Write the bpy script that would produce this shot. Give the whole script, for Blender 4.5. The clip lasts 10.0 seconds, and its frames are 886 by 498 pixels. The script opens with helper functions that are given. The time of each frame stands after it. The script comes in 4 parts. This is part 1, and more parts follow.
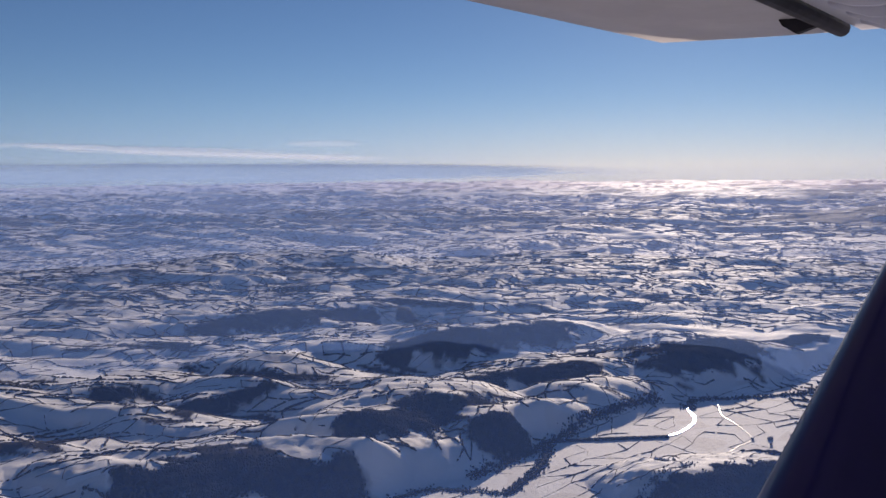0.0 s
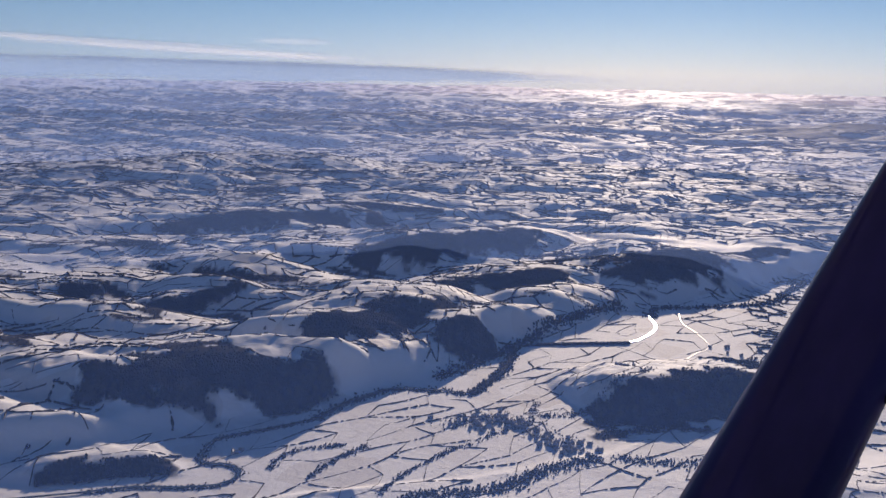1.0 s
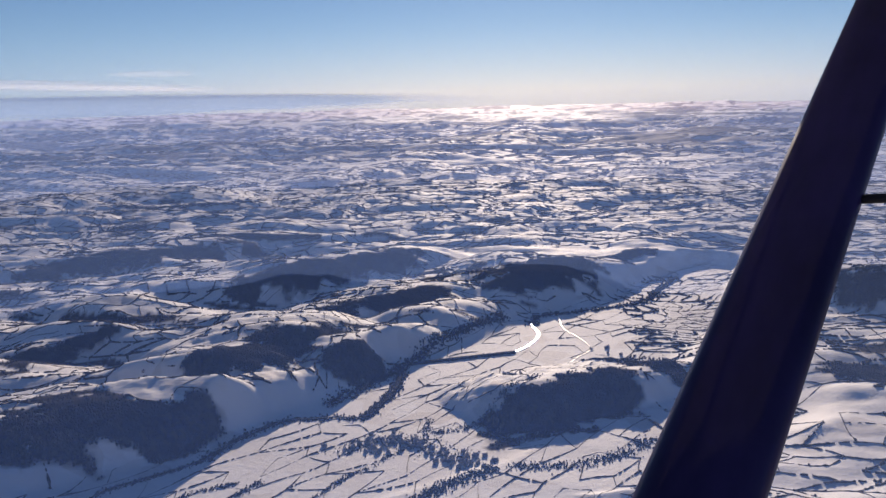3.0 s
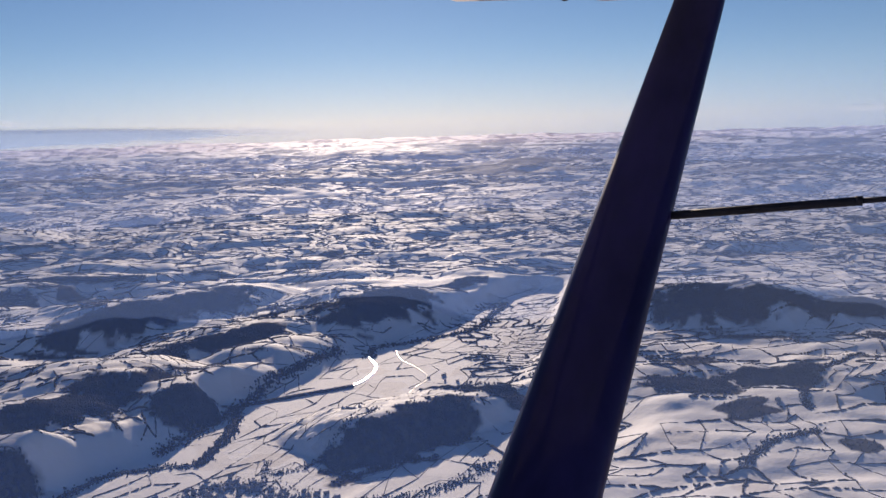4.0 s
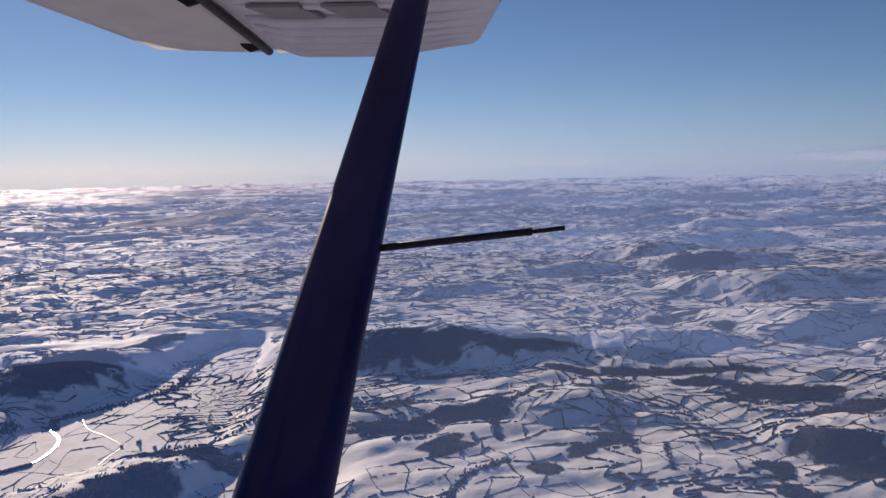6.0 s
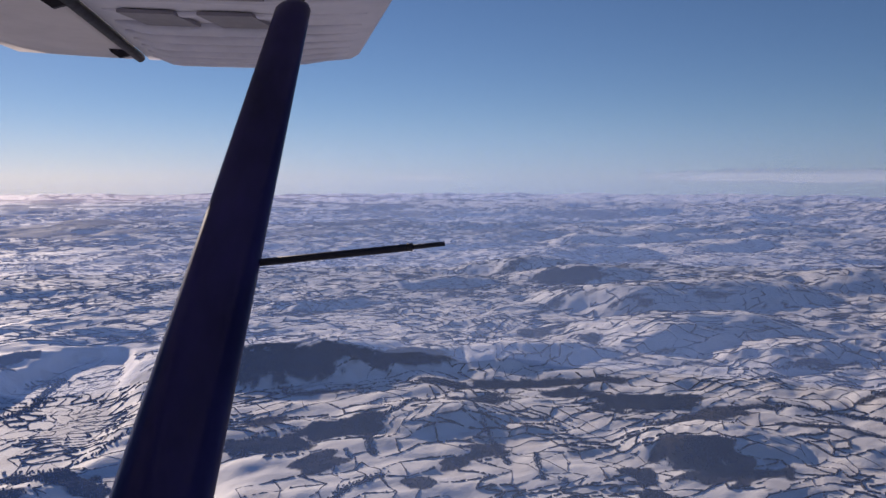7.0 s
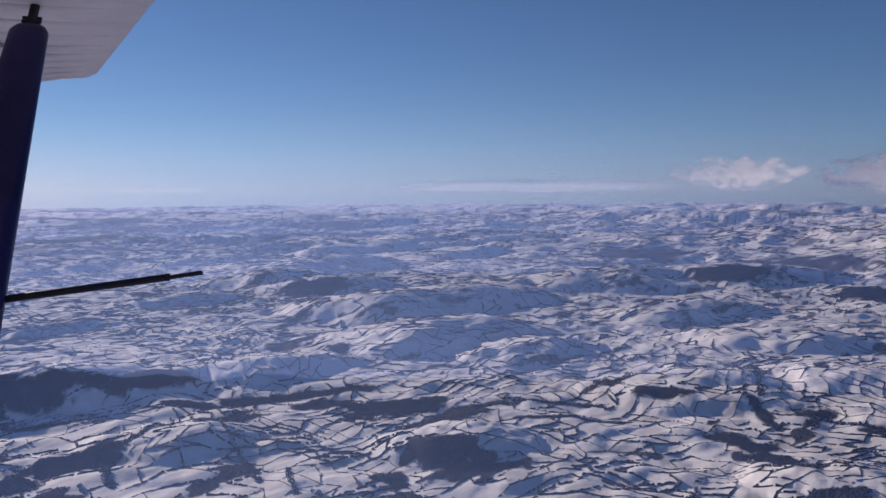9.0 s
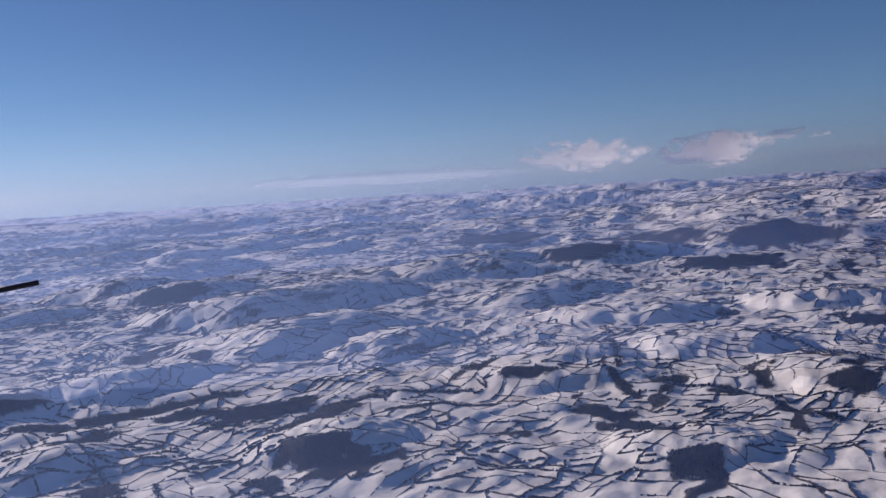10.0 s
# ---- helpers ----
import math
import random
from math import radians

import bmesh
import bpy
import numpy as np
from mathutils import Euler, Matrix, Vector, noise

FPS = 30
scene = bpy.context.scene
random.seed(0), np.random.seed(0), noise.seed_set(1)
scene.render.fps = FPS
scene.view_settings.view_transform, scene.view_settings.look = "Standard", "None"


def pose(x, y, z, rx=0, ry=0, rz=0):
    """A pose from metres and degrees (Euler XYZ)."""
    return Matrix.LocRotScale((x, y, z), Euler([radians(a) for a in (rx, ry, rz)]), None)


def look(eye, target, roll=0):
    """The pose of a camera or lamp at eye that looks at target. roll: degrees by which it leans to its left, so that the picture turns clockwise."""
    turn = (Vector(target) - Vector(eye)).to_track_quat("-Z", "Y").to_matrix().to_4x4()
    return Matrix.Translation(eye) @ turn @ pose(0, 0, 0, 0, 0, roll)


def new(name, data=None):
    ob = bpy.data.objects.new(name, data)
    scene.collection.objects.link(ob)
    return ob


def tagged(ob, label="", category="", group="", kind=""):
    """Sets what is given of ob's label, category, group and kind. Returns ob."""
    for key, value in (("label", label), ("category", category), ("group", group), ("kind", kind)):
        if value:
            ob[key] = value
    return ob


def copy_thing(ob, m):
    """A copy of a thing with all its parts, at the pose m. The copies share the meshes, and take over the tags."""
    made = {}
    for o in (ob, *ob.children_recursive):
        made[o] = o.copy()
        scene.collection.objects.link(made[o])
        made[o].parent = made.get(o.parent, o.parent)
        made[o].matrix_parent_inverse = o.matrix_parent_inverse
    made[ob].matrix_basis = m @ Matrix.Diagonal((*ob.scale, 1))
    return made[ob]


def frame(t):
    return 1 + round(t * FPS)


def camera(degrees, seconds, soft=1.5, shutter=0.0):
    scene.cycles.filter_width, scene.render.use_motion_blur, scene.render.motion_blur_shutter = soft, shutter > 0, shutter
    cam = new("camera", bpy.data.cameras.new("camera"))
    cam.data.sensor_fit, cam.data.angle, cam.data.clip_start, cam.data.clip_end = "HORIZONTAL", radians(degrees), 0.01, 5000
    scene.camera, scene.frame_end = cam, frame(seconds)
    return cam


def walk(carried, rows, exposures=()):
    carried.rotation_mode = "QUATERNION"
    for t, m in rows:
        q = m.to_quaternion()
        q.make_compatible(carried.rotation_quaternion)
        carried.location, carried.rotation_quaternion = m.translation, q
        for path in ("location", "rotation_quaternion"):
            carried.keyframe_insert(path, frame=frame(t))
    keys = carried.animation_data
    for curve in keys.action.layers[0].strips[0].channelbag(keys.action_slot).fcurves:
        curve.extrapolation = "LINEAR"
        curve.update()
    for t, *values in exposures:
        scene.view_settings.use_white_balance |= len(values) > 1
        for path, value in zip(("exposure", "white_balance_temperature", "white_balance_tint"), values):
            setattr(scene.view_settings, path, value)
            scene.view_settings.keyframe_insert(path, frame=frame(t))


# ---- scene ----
# A snowy upland valley seen from the side window of a high-wing light aircraft.
# The country is laid out at one tenth of its size, so that the horizon lies within reach;
# the aircraft's wing and strut are full size, beside the camera.
cam = camera(54.96, 10.0, soft=1.5)
HEIGHT = 90.0          # flying height over the upland level
ROWS = [
    (0.0, 0.4394, 1.2002, 0.2096, 18.00, -5.59, 0.52),
    (0.5, 0.3406, 0.8967, 0.1680, 17.55, -7.83, -1.04),
    (1.0, 0.2399, 0.4171, 0.2041, 16.21, -11.94, -1.26),
    (1.5, 0.1333, 0.1917, 0.1324, 14.79, -12.28, -1.31),
    (2.0, 0.0660, 0.1298, 0.0362, 12.96, -11.91, -0.91),
    (3.5, -0.0311, -0.0586, 0.0406, 2.63, -9.66, 2.06),
    (4.0, -0.0483, -0.1075, 0.0395, -3.92, -8.62, 1.69),
    (4.5, -0.0806, -0.1991, 0.0379, -10.59, -7.54, 1.48),
    (5.0, -0.0934, -0.2143, 0.0327, -15.63, -6.94, 1.09),
    (5.5, -0.1128, -0.2276, 0.0347, -19.46, -6.21, 1.00),
    (6.0, -0.1280, -0.2597, 0.0256, -23.95, -5.69, 1.07),
    (7.5, -0.1601, -0.2668, 0.0363, -36.02, -4.32, -0.61),
    (8.0, -0.1855, -0.3107, 0.0520, -39.83, -3.91, -0.68),
    (8.5, -0.2112, -0.3394, 0.0621, -44.47, -3.86, -0.41),
    (9.0, -0.2413, -0.3497, 0.0696, -49.33, -4.08, 0.34),
    (9.5, -0.1935, -0.2794, 0.0574, -54.16, -4.45, 1.71),
    (10.0, -0.1232, -0.1921, 0.0401, -58.91, -4.86, 3.29),
]
walk(cam, [(t, pose(x, y, HEIGHT + z, 90 + pitch, roll, yaw)) for t, x, y, z, yaw, pitch, roll in ROWS],
     exposures=[(0.0, 0.20, 5820, 14.5), (1.0, 0.33, 5950, 14.5), (3.5, 0.38, 6020, 14.5), (6.0, 0.26, 5940, 16), (8.0, 0.29, 5700, 18), (10.0, 0.38, 5560, 18.5)])

# ---- sky, sun, exposure ----
SUN_AZ, SUN_EL = -2.0, 15.5
world = bpy.data.worlds.new("winter_sky")
scene.world = world
world.use_nodes = True
wn, wl = world.node_tree.nodes, world.node_tree.links
wn.clear()
sky = wn.new("ShaderNodeTexSky")
sky.sky_type = "NISHITA"
sky.sun_disc = False
sky.sun_elevation, sky.sun_rotation = radians(SUN_EL), radians(SUN_AZ)
sky.altitude, sky.air_density, sky.dust_density, sky.ozone_density = 1500, 0.8, 0.11, 2.8
bg = wn.new("ShaderNodeBackground")
bg.inputs["Strength"].default_value = 0.046
wout = wn.new("ShaderNodeOutputWorld")
wl.new(sky.outputs[0], bg.inputs[0])
wl.new(bg.outputs[0], wout.inputs[0])

lamp = bpy.data.lights.new("sun", "SUN")
lamp.energy, lamp.angle, lamp.color = 5.0, radians(0.6), (1.0, 0.78, 0.54)
sun = new("sun", lamp)
az, el = radians(SUN_AZ), radians(SUN_EL)
to_sun = Vector((math.sin(az) * math.cos(el), math.cos(az) * math.cos(el), math.sin(el)))
sun.matrix_world = look(to_sun * 300, (0, 0, 0))


# ---- materials ----
def material(name):
    m = bpy.data.materials.new(name)
    m.use_nodes = True
    return m, m.node_tree.nodes, m.node_tree.links, m.node_tree.nodes["Principled BSDF"]


def ramp(nodes, stops):
    r = nodes.new("ShaderNodeValToRGB")
    while len(r.color_ramp.elements) < len(stops):
        r.color_ramp.elements.new(0.5)
    for e, (p, c) in zip(r.color_ramp.elements, stops):
        e.position, e.color = p, (*c, 1)
    return r


def noise_node(nodes, links, scale, detail=4, rough=0.55, coord="Object", stretch=None):
    tc = nodes.new("ShaderNodeTexCoord")
    n = nodes.new("ShaderNodeTexNoise")
    n.inputs["Scale"].default_value, n.inputs["Detail"].default_value, n.inputs["Roughness"].default_value = scale, detail, rough
    if stretch:
        mp = nodes.new("ShaderNodeMapping")
        mp.inputs["Scale"].default_value = stretch
        links.new(tc.outputs[coord], mp.inputs[0])
        links.new(mp.outputs[0], n.inputs[0])
    else:
        links.new(tc.outputs[coord], n.inputs[0])
    return n


def mix(nodes, links, fac, a, b):
    m = nodes.new("ShaderNodeMix")
    m.data_type = "RGBA"
    for socket, v in ((m.inputs["Factor"], fac), (m.inputs["A"], a), (m.inputs["B"], b)):
        if isinstance(v, (int, float)):
            socket.default_value = v
        elif isinstance(v, tuple):
            socket.default_value = (*v, 1)
        else:
            links.new(v, socket)
    return m.outputs["Result"]


def snow_ground():
    m, n, l, b = material("snow_country")
    cover = n.new("ShaderNodeAttribute")
    cover.attribute_name = "cover"
    big = noise_node(n, l, 0.035, 5)
    fine = noise_node(n, l, 0.6, 6, 0.65)
    snow = ramp(n, [(0.3, (0.80, 0.80, 0.82)), (0.75, (0.86, 0.86, 0.87))])
    l.new(big.outputs[0], snow.inputs[0])
    # grass and heath that show through thin snow
    thin = ramp(n, [(0.60, (0, 0, 0)), (0.78, (0.55, 0.55, 0.55))])
    l.new(fine.outputs[0], thin.inputs[0])
    tc = n.new("ShaderNodeTexCoord")
    cell = n.new("ShaderNodeTexVoronoi")
    cell.inputs["Scale"].default_value = 0.095
    warp = n.new("ShaderNodeVectorMath")
    warp.operation = "MULTIPLY_ADD"
    warp.inputs[1].default_value = (9, 9, 9)
    l.new(big.outputs["Color"], warp.inputs[0])
    l.new(tc.outputs["Object"], warp.inputs[2])
    l.new(warp.outputs[0], cell.inputs["Vector"])
    tone = ramp(n, [(0.0, (1.0, 1.0, 1.0)), (0.55, (0.95, 0.945, 0.94)), (0.8, (0.86, 0.84, 0.82)), (1.0, (0.74, 0.70, 0.66))])
    l.new(cell.outputs["Color"], tone.inputs[0])
    field = n.new("ShaderNodeMix")
    field.data_type, field.blend_type = "RGBA", "MULTIPLY"
    field.inputs["Factor"].default_value = 1.0
    l.new(snow.outputs[0], field.inputs["A"])
    l.new(tone.outputs[0], field.inputs["B"])
    col = mix(n, l, thin.outputs[0], field.outputs["Result"], (0.36, 0.31, 0.26))
    heath = ramp(n, [(0.3, (0.034, 0.035, 0.040)), (0.7, (0.080, 0.074, 0.072))])
    l.new(fine.outputs[0], heath.inputs[0])
    col = mix(n, l, cover.outputs["Fac"], col, heath.outputs[0])
    l.new(col, b.inputs["Base Color"])
    b.inputs["Roughness"].default_value = 0.72
    gleam = n.new("ShaderNodeMapRange")      # snow glitters, heath does not
    gleam.inputs["To Min"].default_value, gleam.inputs["To Max"].default_value = 0.105, 0.0
    l.new(cover.outputs["Fac"], gleam.inputs["Value"])
    l.new(gleam.outputs[0], b.inputs["Specular IOR Level"])
    bump = n.new("ShaderNodeBump")
    bump.inputs["Strength"].default_value, bump.inputs["Distance"].default_value = 0.45, 0.5
    l.new(fine.outputs[0], bump.inputs["Height"])
    l.new(bump.outputs[0], b.inputs["Normal"])
    return m


def tree_material(name, dark, light):
    m, n, l, b = material(name)
    g = n.new("ShaderNodeNewGeometry")
    r = ramp(n, [(0.0, dark), (0.85, light), (1.0, (0.060, 0.058, 0.062))])
    l.new(g.outputs["Random Per Island"], r.inputs[0])
    stand = noise_node(n, l, 0.22, 4, 0.6)
    shade = ramp(n, [(0.35, (0.62, 0.66, 0.78)), (0.5, (1.0, 1.0, 1.0)), (0.68, (1.55, 1.5, 1.42))])
    l.new(stand.outputs[0], shade.inputs[0])
    kinds = n.new("ShaderNodeMix")
    kinds.data_type, kinds.blend_type = "RGBA", "MULTIPLY"
    kinds.inputs["Factor"].default_value = 1.0
    l.new(r.outputs[0], kinds.inputs["A"])
    l.new(shade.outputs[0], kinds.inputs["B"])
    l.new(kinds.outputs["Result"], b.inputs["Base Color"])
    b.inputs["Roughness"].default_value = 0.95
    b.inputs["Specular IOR Level"].default_value = 0.1
    return m


def water_material():
    m, n, l, b = material("river_water")
    w = noise_node(n, l, 1.5, 3)
    b.inputs["Base Color"].default_value = (0.02, 0.03, 0.04, 1)
    b.inputs["Roughness"].default_value = 0.22
    bump = n.new("ShaderNodeBump")
    bump.inputs["Strength"].default_value, bump.inputs["Distance"].default_value = 0.12, 0.1
    l.new(w.outputs[0], bump.inputs["Height"])
    l.new(bump.outputs[0], b.inputs["Normal"])
    return m


def paint(name, c0, c1, rough, coat=0.0, scale=6.0, stretch=None, spec=0.4):
    m, n, l, b = material(name)
    w = noise_node(n, l, scale, 5, 0.6, stretch=stretch)
    r = ramp(n, [(0.3, c0), (0.7, c1)])
    l.new(w.outputs[0], r.inputs[0])
    l.new(r.outputs[0], b.inputs["Base Color"])
    fine = noise_node(n, l, scale * 5, 3)
    rr = n.new("ShaderNodeMapRange")
    rr.inputs["To Min"].default_value, rr.inputs["To Max"].default_value = rough * 0.8, rough * 1.25
    l.new(fine.outputs[0], rr.inputs["Value"])
    l.new(rr.outputs[0], b.inputs["Roughness"])
    b.inputs["Coat Weight"].default_value = coat
    b.inputs["Specular IOR Level"].default_value = spec
    b.inputs["Coat Roughness"].default_value = 0.16
    return m


SNOW = snow_ground()
# wood colour is set bluish, carrying the blue cast of distance haze
WOOD = tree_material("bare_woodland", (0.012, 0.019, 0.035), (0.032, 0.040, 0.058))
HEDGE = tree_material("bare_hedge", (0.022, 0.020, 0.020), (0.058, 0.048, 0.044))
WATER = water_material()
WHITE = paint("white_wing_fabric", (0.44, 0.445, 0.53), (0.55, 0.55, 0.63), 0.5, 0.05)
AILERON_GREY = paint("aileron_grey_paint", (0.45, 0.43, 0.45), (0.53, 0.505, 0.52), 0.55, 0.05)
# lighter streaks in this colour imitate a reflection along the strut
NAVY = paint("navy_strut_paint", (0.012, 0.010, 0.040), (0.032, 0.024, 0.098), 0.38, 0.40, 2.0, (3.0, 1.2, 1.2), 0.03)
NAVY.node_tree.nodes["Principled BSDF"].inputs["Coat Roughness"].default_value = 0.08
BLACK = paint("black_fitting_metal", (0.012, 0.011, 0.016), (0.03, 0.028, 0.036), 0.6, spec=0.15)
PATCH = paint("grey_wing_patch", (0.15, 0.145, 0.17), (0.20, 0.19, 0.22), 0.5)

# ---- the lie of the land ----
TABLE = np.random.RandomState(7).permutation(512)
TABLE = np.concatenate([TABLE, TABLE, TABLE])
GX, GY = np.cos(TABLE * 0.0981748), np.sin(TABLE * 0.0981748)


def perlin(x, y):
    xi, yi = np.floor(x).astype(np.int64), np.floor(y).astype(np.int64)
    fx, fy = x - xi, y - yi
    u, v = fx ** 3 * (fx * (fx * 6 - 15) + 10), fy ** 3 * (fy * (fy * 6 - 15) + 10)
    xi, yi = xi & 511, yi & 511

    def corner(i, j):
        k = TABLE[TABLE[(xi + i) & 511] + ((yi + j) & 511)]
        return GX[k] * (fx - i) + GY[k] * (fy - j)
    a = corner(0, 0) * (1 - u) + corner(1, 0) * u
    b = corner(0, 1) * (1 - u) + corner(1, 1) * u
    return (a * (1 - v) + b * v) * 1.5


def smooth(a, b, x):
    t = np.clip((x - a) / (b - a), 0, 1)
    return t * t * (3 - 2 * t)


def along(x, y, x0, y0, x1, y1):
    """Distance from a stretch, signed distance outward from the origin's side, and share of its length."""
    dx, dy = x1 - x0, y1 - y0
    k = np.clip(((x - x0) * dx + (y - y0) * dy) / (dx * dx + dy * dy), 0, 1)
    qx, qy = x0 + k * dx, y0 + k * dy
    d = np.hypot(x - qx, y - qy)
    out = ((x - qx) * qx + (y - qy) * qy) / np.hypot(qx, qy)
    return d, out, k


def crest(p):
    """Rounded ridge line."""
    return np.sqrt(p * p + 0.014)


RIDGES, WOODS = [], []


def ridge(x0, y0, x1, y1, height, near):
    RIDGES.append((x0, y0, x1, y1, height, near))


def wood(x0, y0, x1, y1, half):
    WOODS.append((x0, y0, x1, y1, half))


# west of the river
ridge(-157.5, 199.5, -102.1, 221.7, 7.4, 19.6)
wood(-152.1, 192.6, -98.4, 213.7, 10.2)
ridge(-138, 154.9, -117.4, 164.5, 3.6, 9.5)
wood(-135.2, 151.7, -114.9, 161, 4.9)
ridge(-111.8, 257.2, -99.8, 287.9, 8.3, 21.8)
wood(-107.9, 248.2, -96.6, 278.6, 11.3)
ridge(-74.7, 275.2, -60.9, 286.2, 5.6, 14.7)
wood(-72.9, 268.8, -59.6, 279.8, 7.6)
ridge(-234.3, 278.4, -227.7, 282.2, 3.8, 12.9)
wood(-230.6, 274, -224.1, 277.7, 6.7)
ridge(-191.1, 283.9, -174.4, 301.3, 2.5, 8.5)
wood(-188.9, 280.7, -172.5, 298, 4.4)
ridge(-93.2, 342.2, -52.6, 367.6, 4.9, 16.7)
wood(-91.3, 334.9, -51.5, 360.2, 8.7)
ridge(-22.2, 382, 6.8, 408.4, 6.1, 20.6)
wood(-21.6, 372.8, 6.6, 399.1, 10.7)
ridge(-59.2, 392.9, -39.5, 415, 2.7, 9.3)
wood(-58.6, 388.8, -39.1, 410.8, 4.8)
ridge(-273.4, 414.8, -203, 473, 5.5, 23.3)
wood(-267.7, 406, -198.8, 463.4, 12.1)
ridge(-130.6, 389.3, -81.7, 437, 6.9, 23.4)
wood(-127.2, 379.4, -79.8, 426.6, 12.2)
ridge(-460.9, 549.6, -423, 692.1, 7.1, 34.6)
ridge(-407.8, 717.7, -330.5, 733, 7.2, 35.2)
ridge(-392.7, 470.6, -371.8, 543.4, 4, 19.5)
ridge(-266.8, 345.9, -234.1, 372.4, 3.4, 21.5)
ridge(-323.8, 383.7, -315.6, 408, 2.5, 12.2)
ridge(-277.8, 555.5, -239.7, 606.8, 3.6, 17.6)
ridge(-175, 368.7, -156.6, 390.9, 3.9, 15.2)
ridge(-200.3, 331.5, -182.8, 355.9, 2.4, 9.3)
ridge(-241.1, 853.4, -174.2, 972.4, 6.4, 31.5)
ridge(-109.2, 888.3, -50.3, 958.6, 5.2, 25.3)
ridge(-160.6, 662.1, -131.9, 718.5, 4.2, 20.4)
ridge(-83, 571.7, -59.1, 598.8, 3, 14.6)
ridge(-46, 594.9, -28.3, 637, 3.8, 18.7)
ridge(-388.3, 1058.3, -325.1, 1159.3, 4.6, 22.3)
ridge(22.3, 440, 48.8, 462.4, 2, 11.1)
wood(22.1, 435, 48.3, 457.4, 5.8)
ridge(50.5, 482.9, 82.5, 509.2, 3.3, 16.1)
ridge(-214.2, 249.4, -199.6, 260.5, 2, 6.2)
ridge(-154.3, 241.1, -123.2, 265, 1.4, 4.4)
ridge(-241.2, 323.7, -218.3, 338.6, 1.7, 6.6)
ridge(-57.2, 329.3, -45.9, 341.9, 2.5, 10.8)
ridge(-217.9, 430.1, -194, 450, 1.8, 8.8)
ridge(-218.4, 550.4, -195.1, 574.2, 2.4, 11.6)
ridge(-225, 699.1, -195, 727.9, 3.1, 15.3)
ridge(-27, 766, 21, 815.8, 3.8, 18.4)
ridge(28.4, 671.2, 66.6, 706.7, 3.5, 17.2)
# the wooded hill in the valley
ridge(-9, 247, 18, 262, 10.2, 15.5)
wood(-13, 231, 16.7, 251, 11)
wood(11, 284.4, 23.5, 283, 4.2)
# east of the river
ridge(132.8, 370, 162.1, 366.1, 12.5, 32.9)
wood(127.8, 356.1, 156.1, 352.5, 17.1)
ridge(179, 357, 214.6, 347.6, 6.8, 18)
wood(175.4, 349.7, 210.3, 340.8, 9.4)
wood(93.9, 271.5, 105, 267.4, 9)
wood(123.4, 272.5, 132.7, 270.7, 11.3)
ridge(155, 262.2, 160.7, 260.5, 5.7, 16.8)
wood(233, 272.8, 240.7, 265.4, 9.8)
wood(237, 244.1, 257.1, 239.1, 14.8)
ridge(213.3, 183.2, 222, 181.5, 5.9, 15.5)
wood(208, 178.6, 216.7, 177.1, 6)
wood(185.6, 183.9, 182.4, 175.5, 5.2)
wood(177.4, 166.9, 177.2, 162.2, 5.3)
wood(35.1, 274, 38.3, 273.8, 11.5)
wood(-2.1, 415.2, 9.1, 403.5, 12.3)
ridge(-19.2, 409.4, -1.5, 399.9, 6.6, 22.1)
wood(-18.7, 399.5, -1.5, 389.9, 11.5)
ridge(428.4, 424.8, 507.7, 413.8, 15.9, 48.1)
ridge(345.3, 324.1, 387.1, 323.9, 12.6, 38.2)
ridge(634, 396.9, 713.2, 391.1, 14.9, 46.5)
ridge(549.5, 432.5, 640.8, 428.4, 9.6, 29.1)
ridge(241.4, 336.5, 270.3, 328.5, 6.8, 20.5)
ridge(184, 367.8, 224.4, 350.2, 5.6, 16.9)
ridge(482.6, 575.1, 512.4, 572.1, 9.9, 35.2)
wood(472.4, 563, 501.8, 560.3, 18.3)
wood(1318.4, 1473.2, 1368.3, 1480.9, 169.2)
ridge(327.6, 164.4, 373.1, 156.2, 4.9, 19.7)
ridge(498.3, 653.4, 657.6, 721.8, 13.5, 40.9)
wood(182.7, 275.7, 200.4, 273.6, 5.4)
wood(213.5, 304.1, 264.5, 275.2, 5.8)
wood(192.3, 317.6, 202.3, 301, 5.5)
ridge(352.5, 258.7, 384.4, 259.3, 6.5, 19.7)
ridge(526.3, 260.8, 584.8, 251.1, 8.6, 26.1)
ridge(780, 872.7, 919.8, 885.4, 11.9, 35.9)
ridge(787.4, 697.8, 901.1, 700.2, 8, 24.3)
wood(1014.9, 556.1, 1087.9, 542, 62.5)
ridge(347, 607.4, 403.1, 599.9, 5.4, 16.4)
ridge(227.1, 545.9, 265.5, 543.3, 4.8, 14.4)
# woods here partly stand in for the dark of shaded snow slopes
wood(293.4, 118.4, 289.3, 106.4, 6)
wood(281.8, 100.7, 271.9, 86.2, 5.1)
ridge(258.3, 75, 261.8, 67.4, 4.6, 14.5)
# trees put where the hollow holds only shaded snow
wood(247.3, 70.8, 251.3, 63.7, 7.4)
wood(335.8, 79.5, 332.5, 71.6, 4.4)
wood(314.4, 42.4, 310.3, 36.2, 3)
ridge(359, 39.1, 352.1, 30.5, 6.8, 23.8)
wood(348.3, 38, 341.4, 29.6, 7.7)
ridge(781, 318.2, 801.1, 312.8, 14.5, 60.3)
wood(755.9, 308, 775.8, 302.9, 31.4)
wood(751.1, 170.9, 761.4, 161.7, 43.5)
wood(1006, 379.3, 1011.7, 338.6, 60)
ridge(983, 184.6, 1028.9, 155.6, 16, 96.1)
wood(940.5, 176.6, 986.2, 149.2, 50)
wood(953.5, 319.4, 963.3, 307.2, 69.8)
wood(266.3, 190.2, 289.5, 156.2, 2.4)
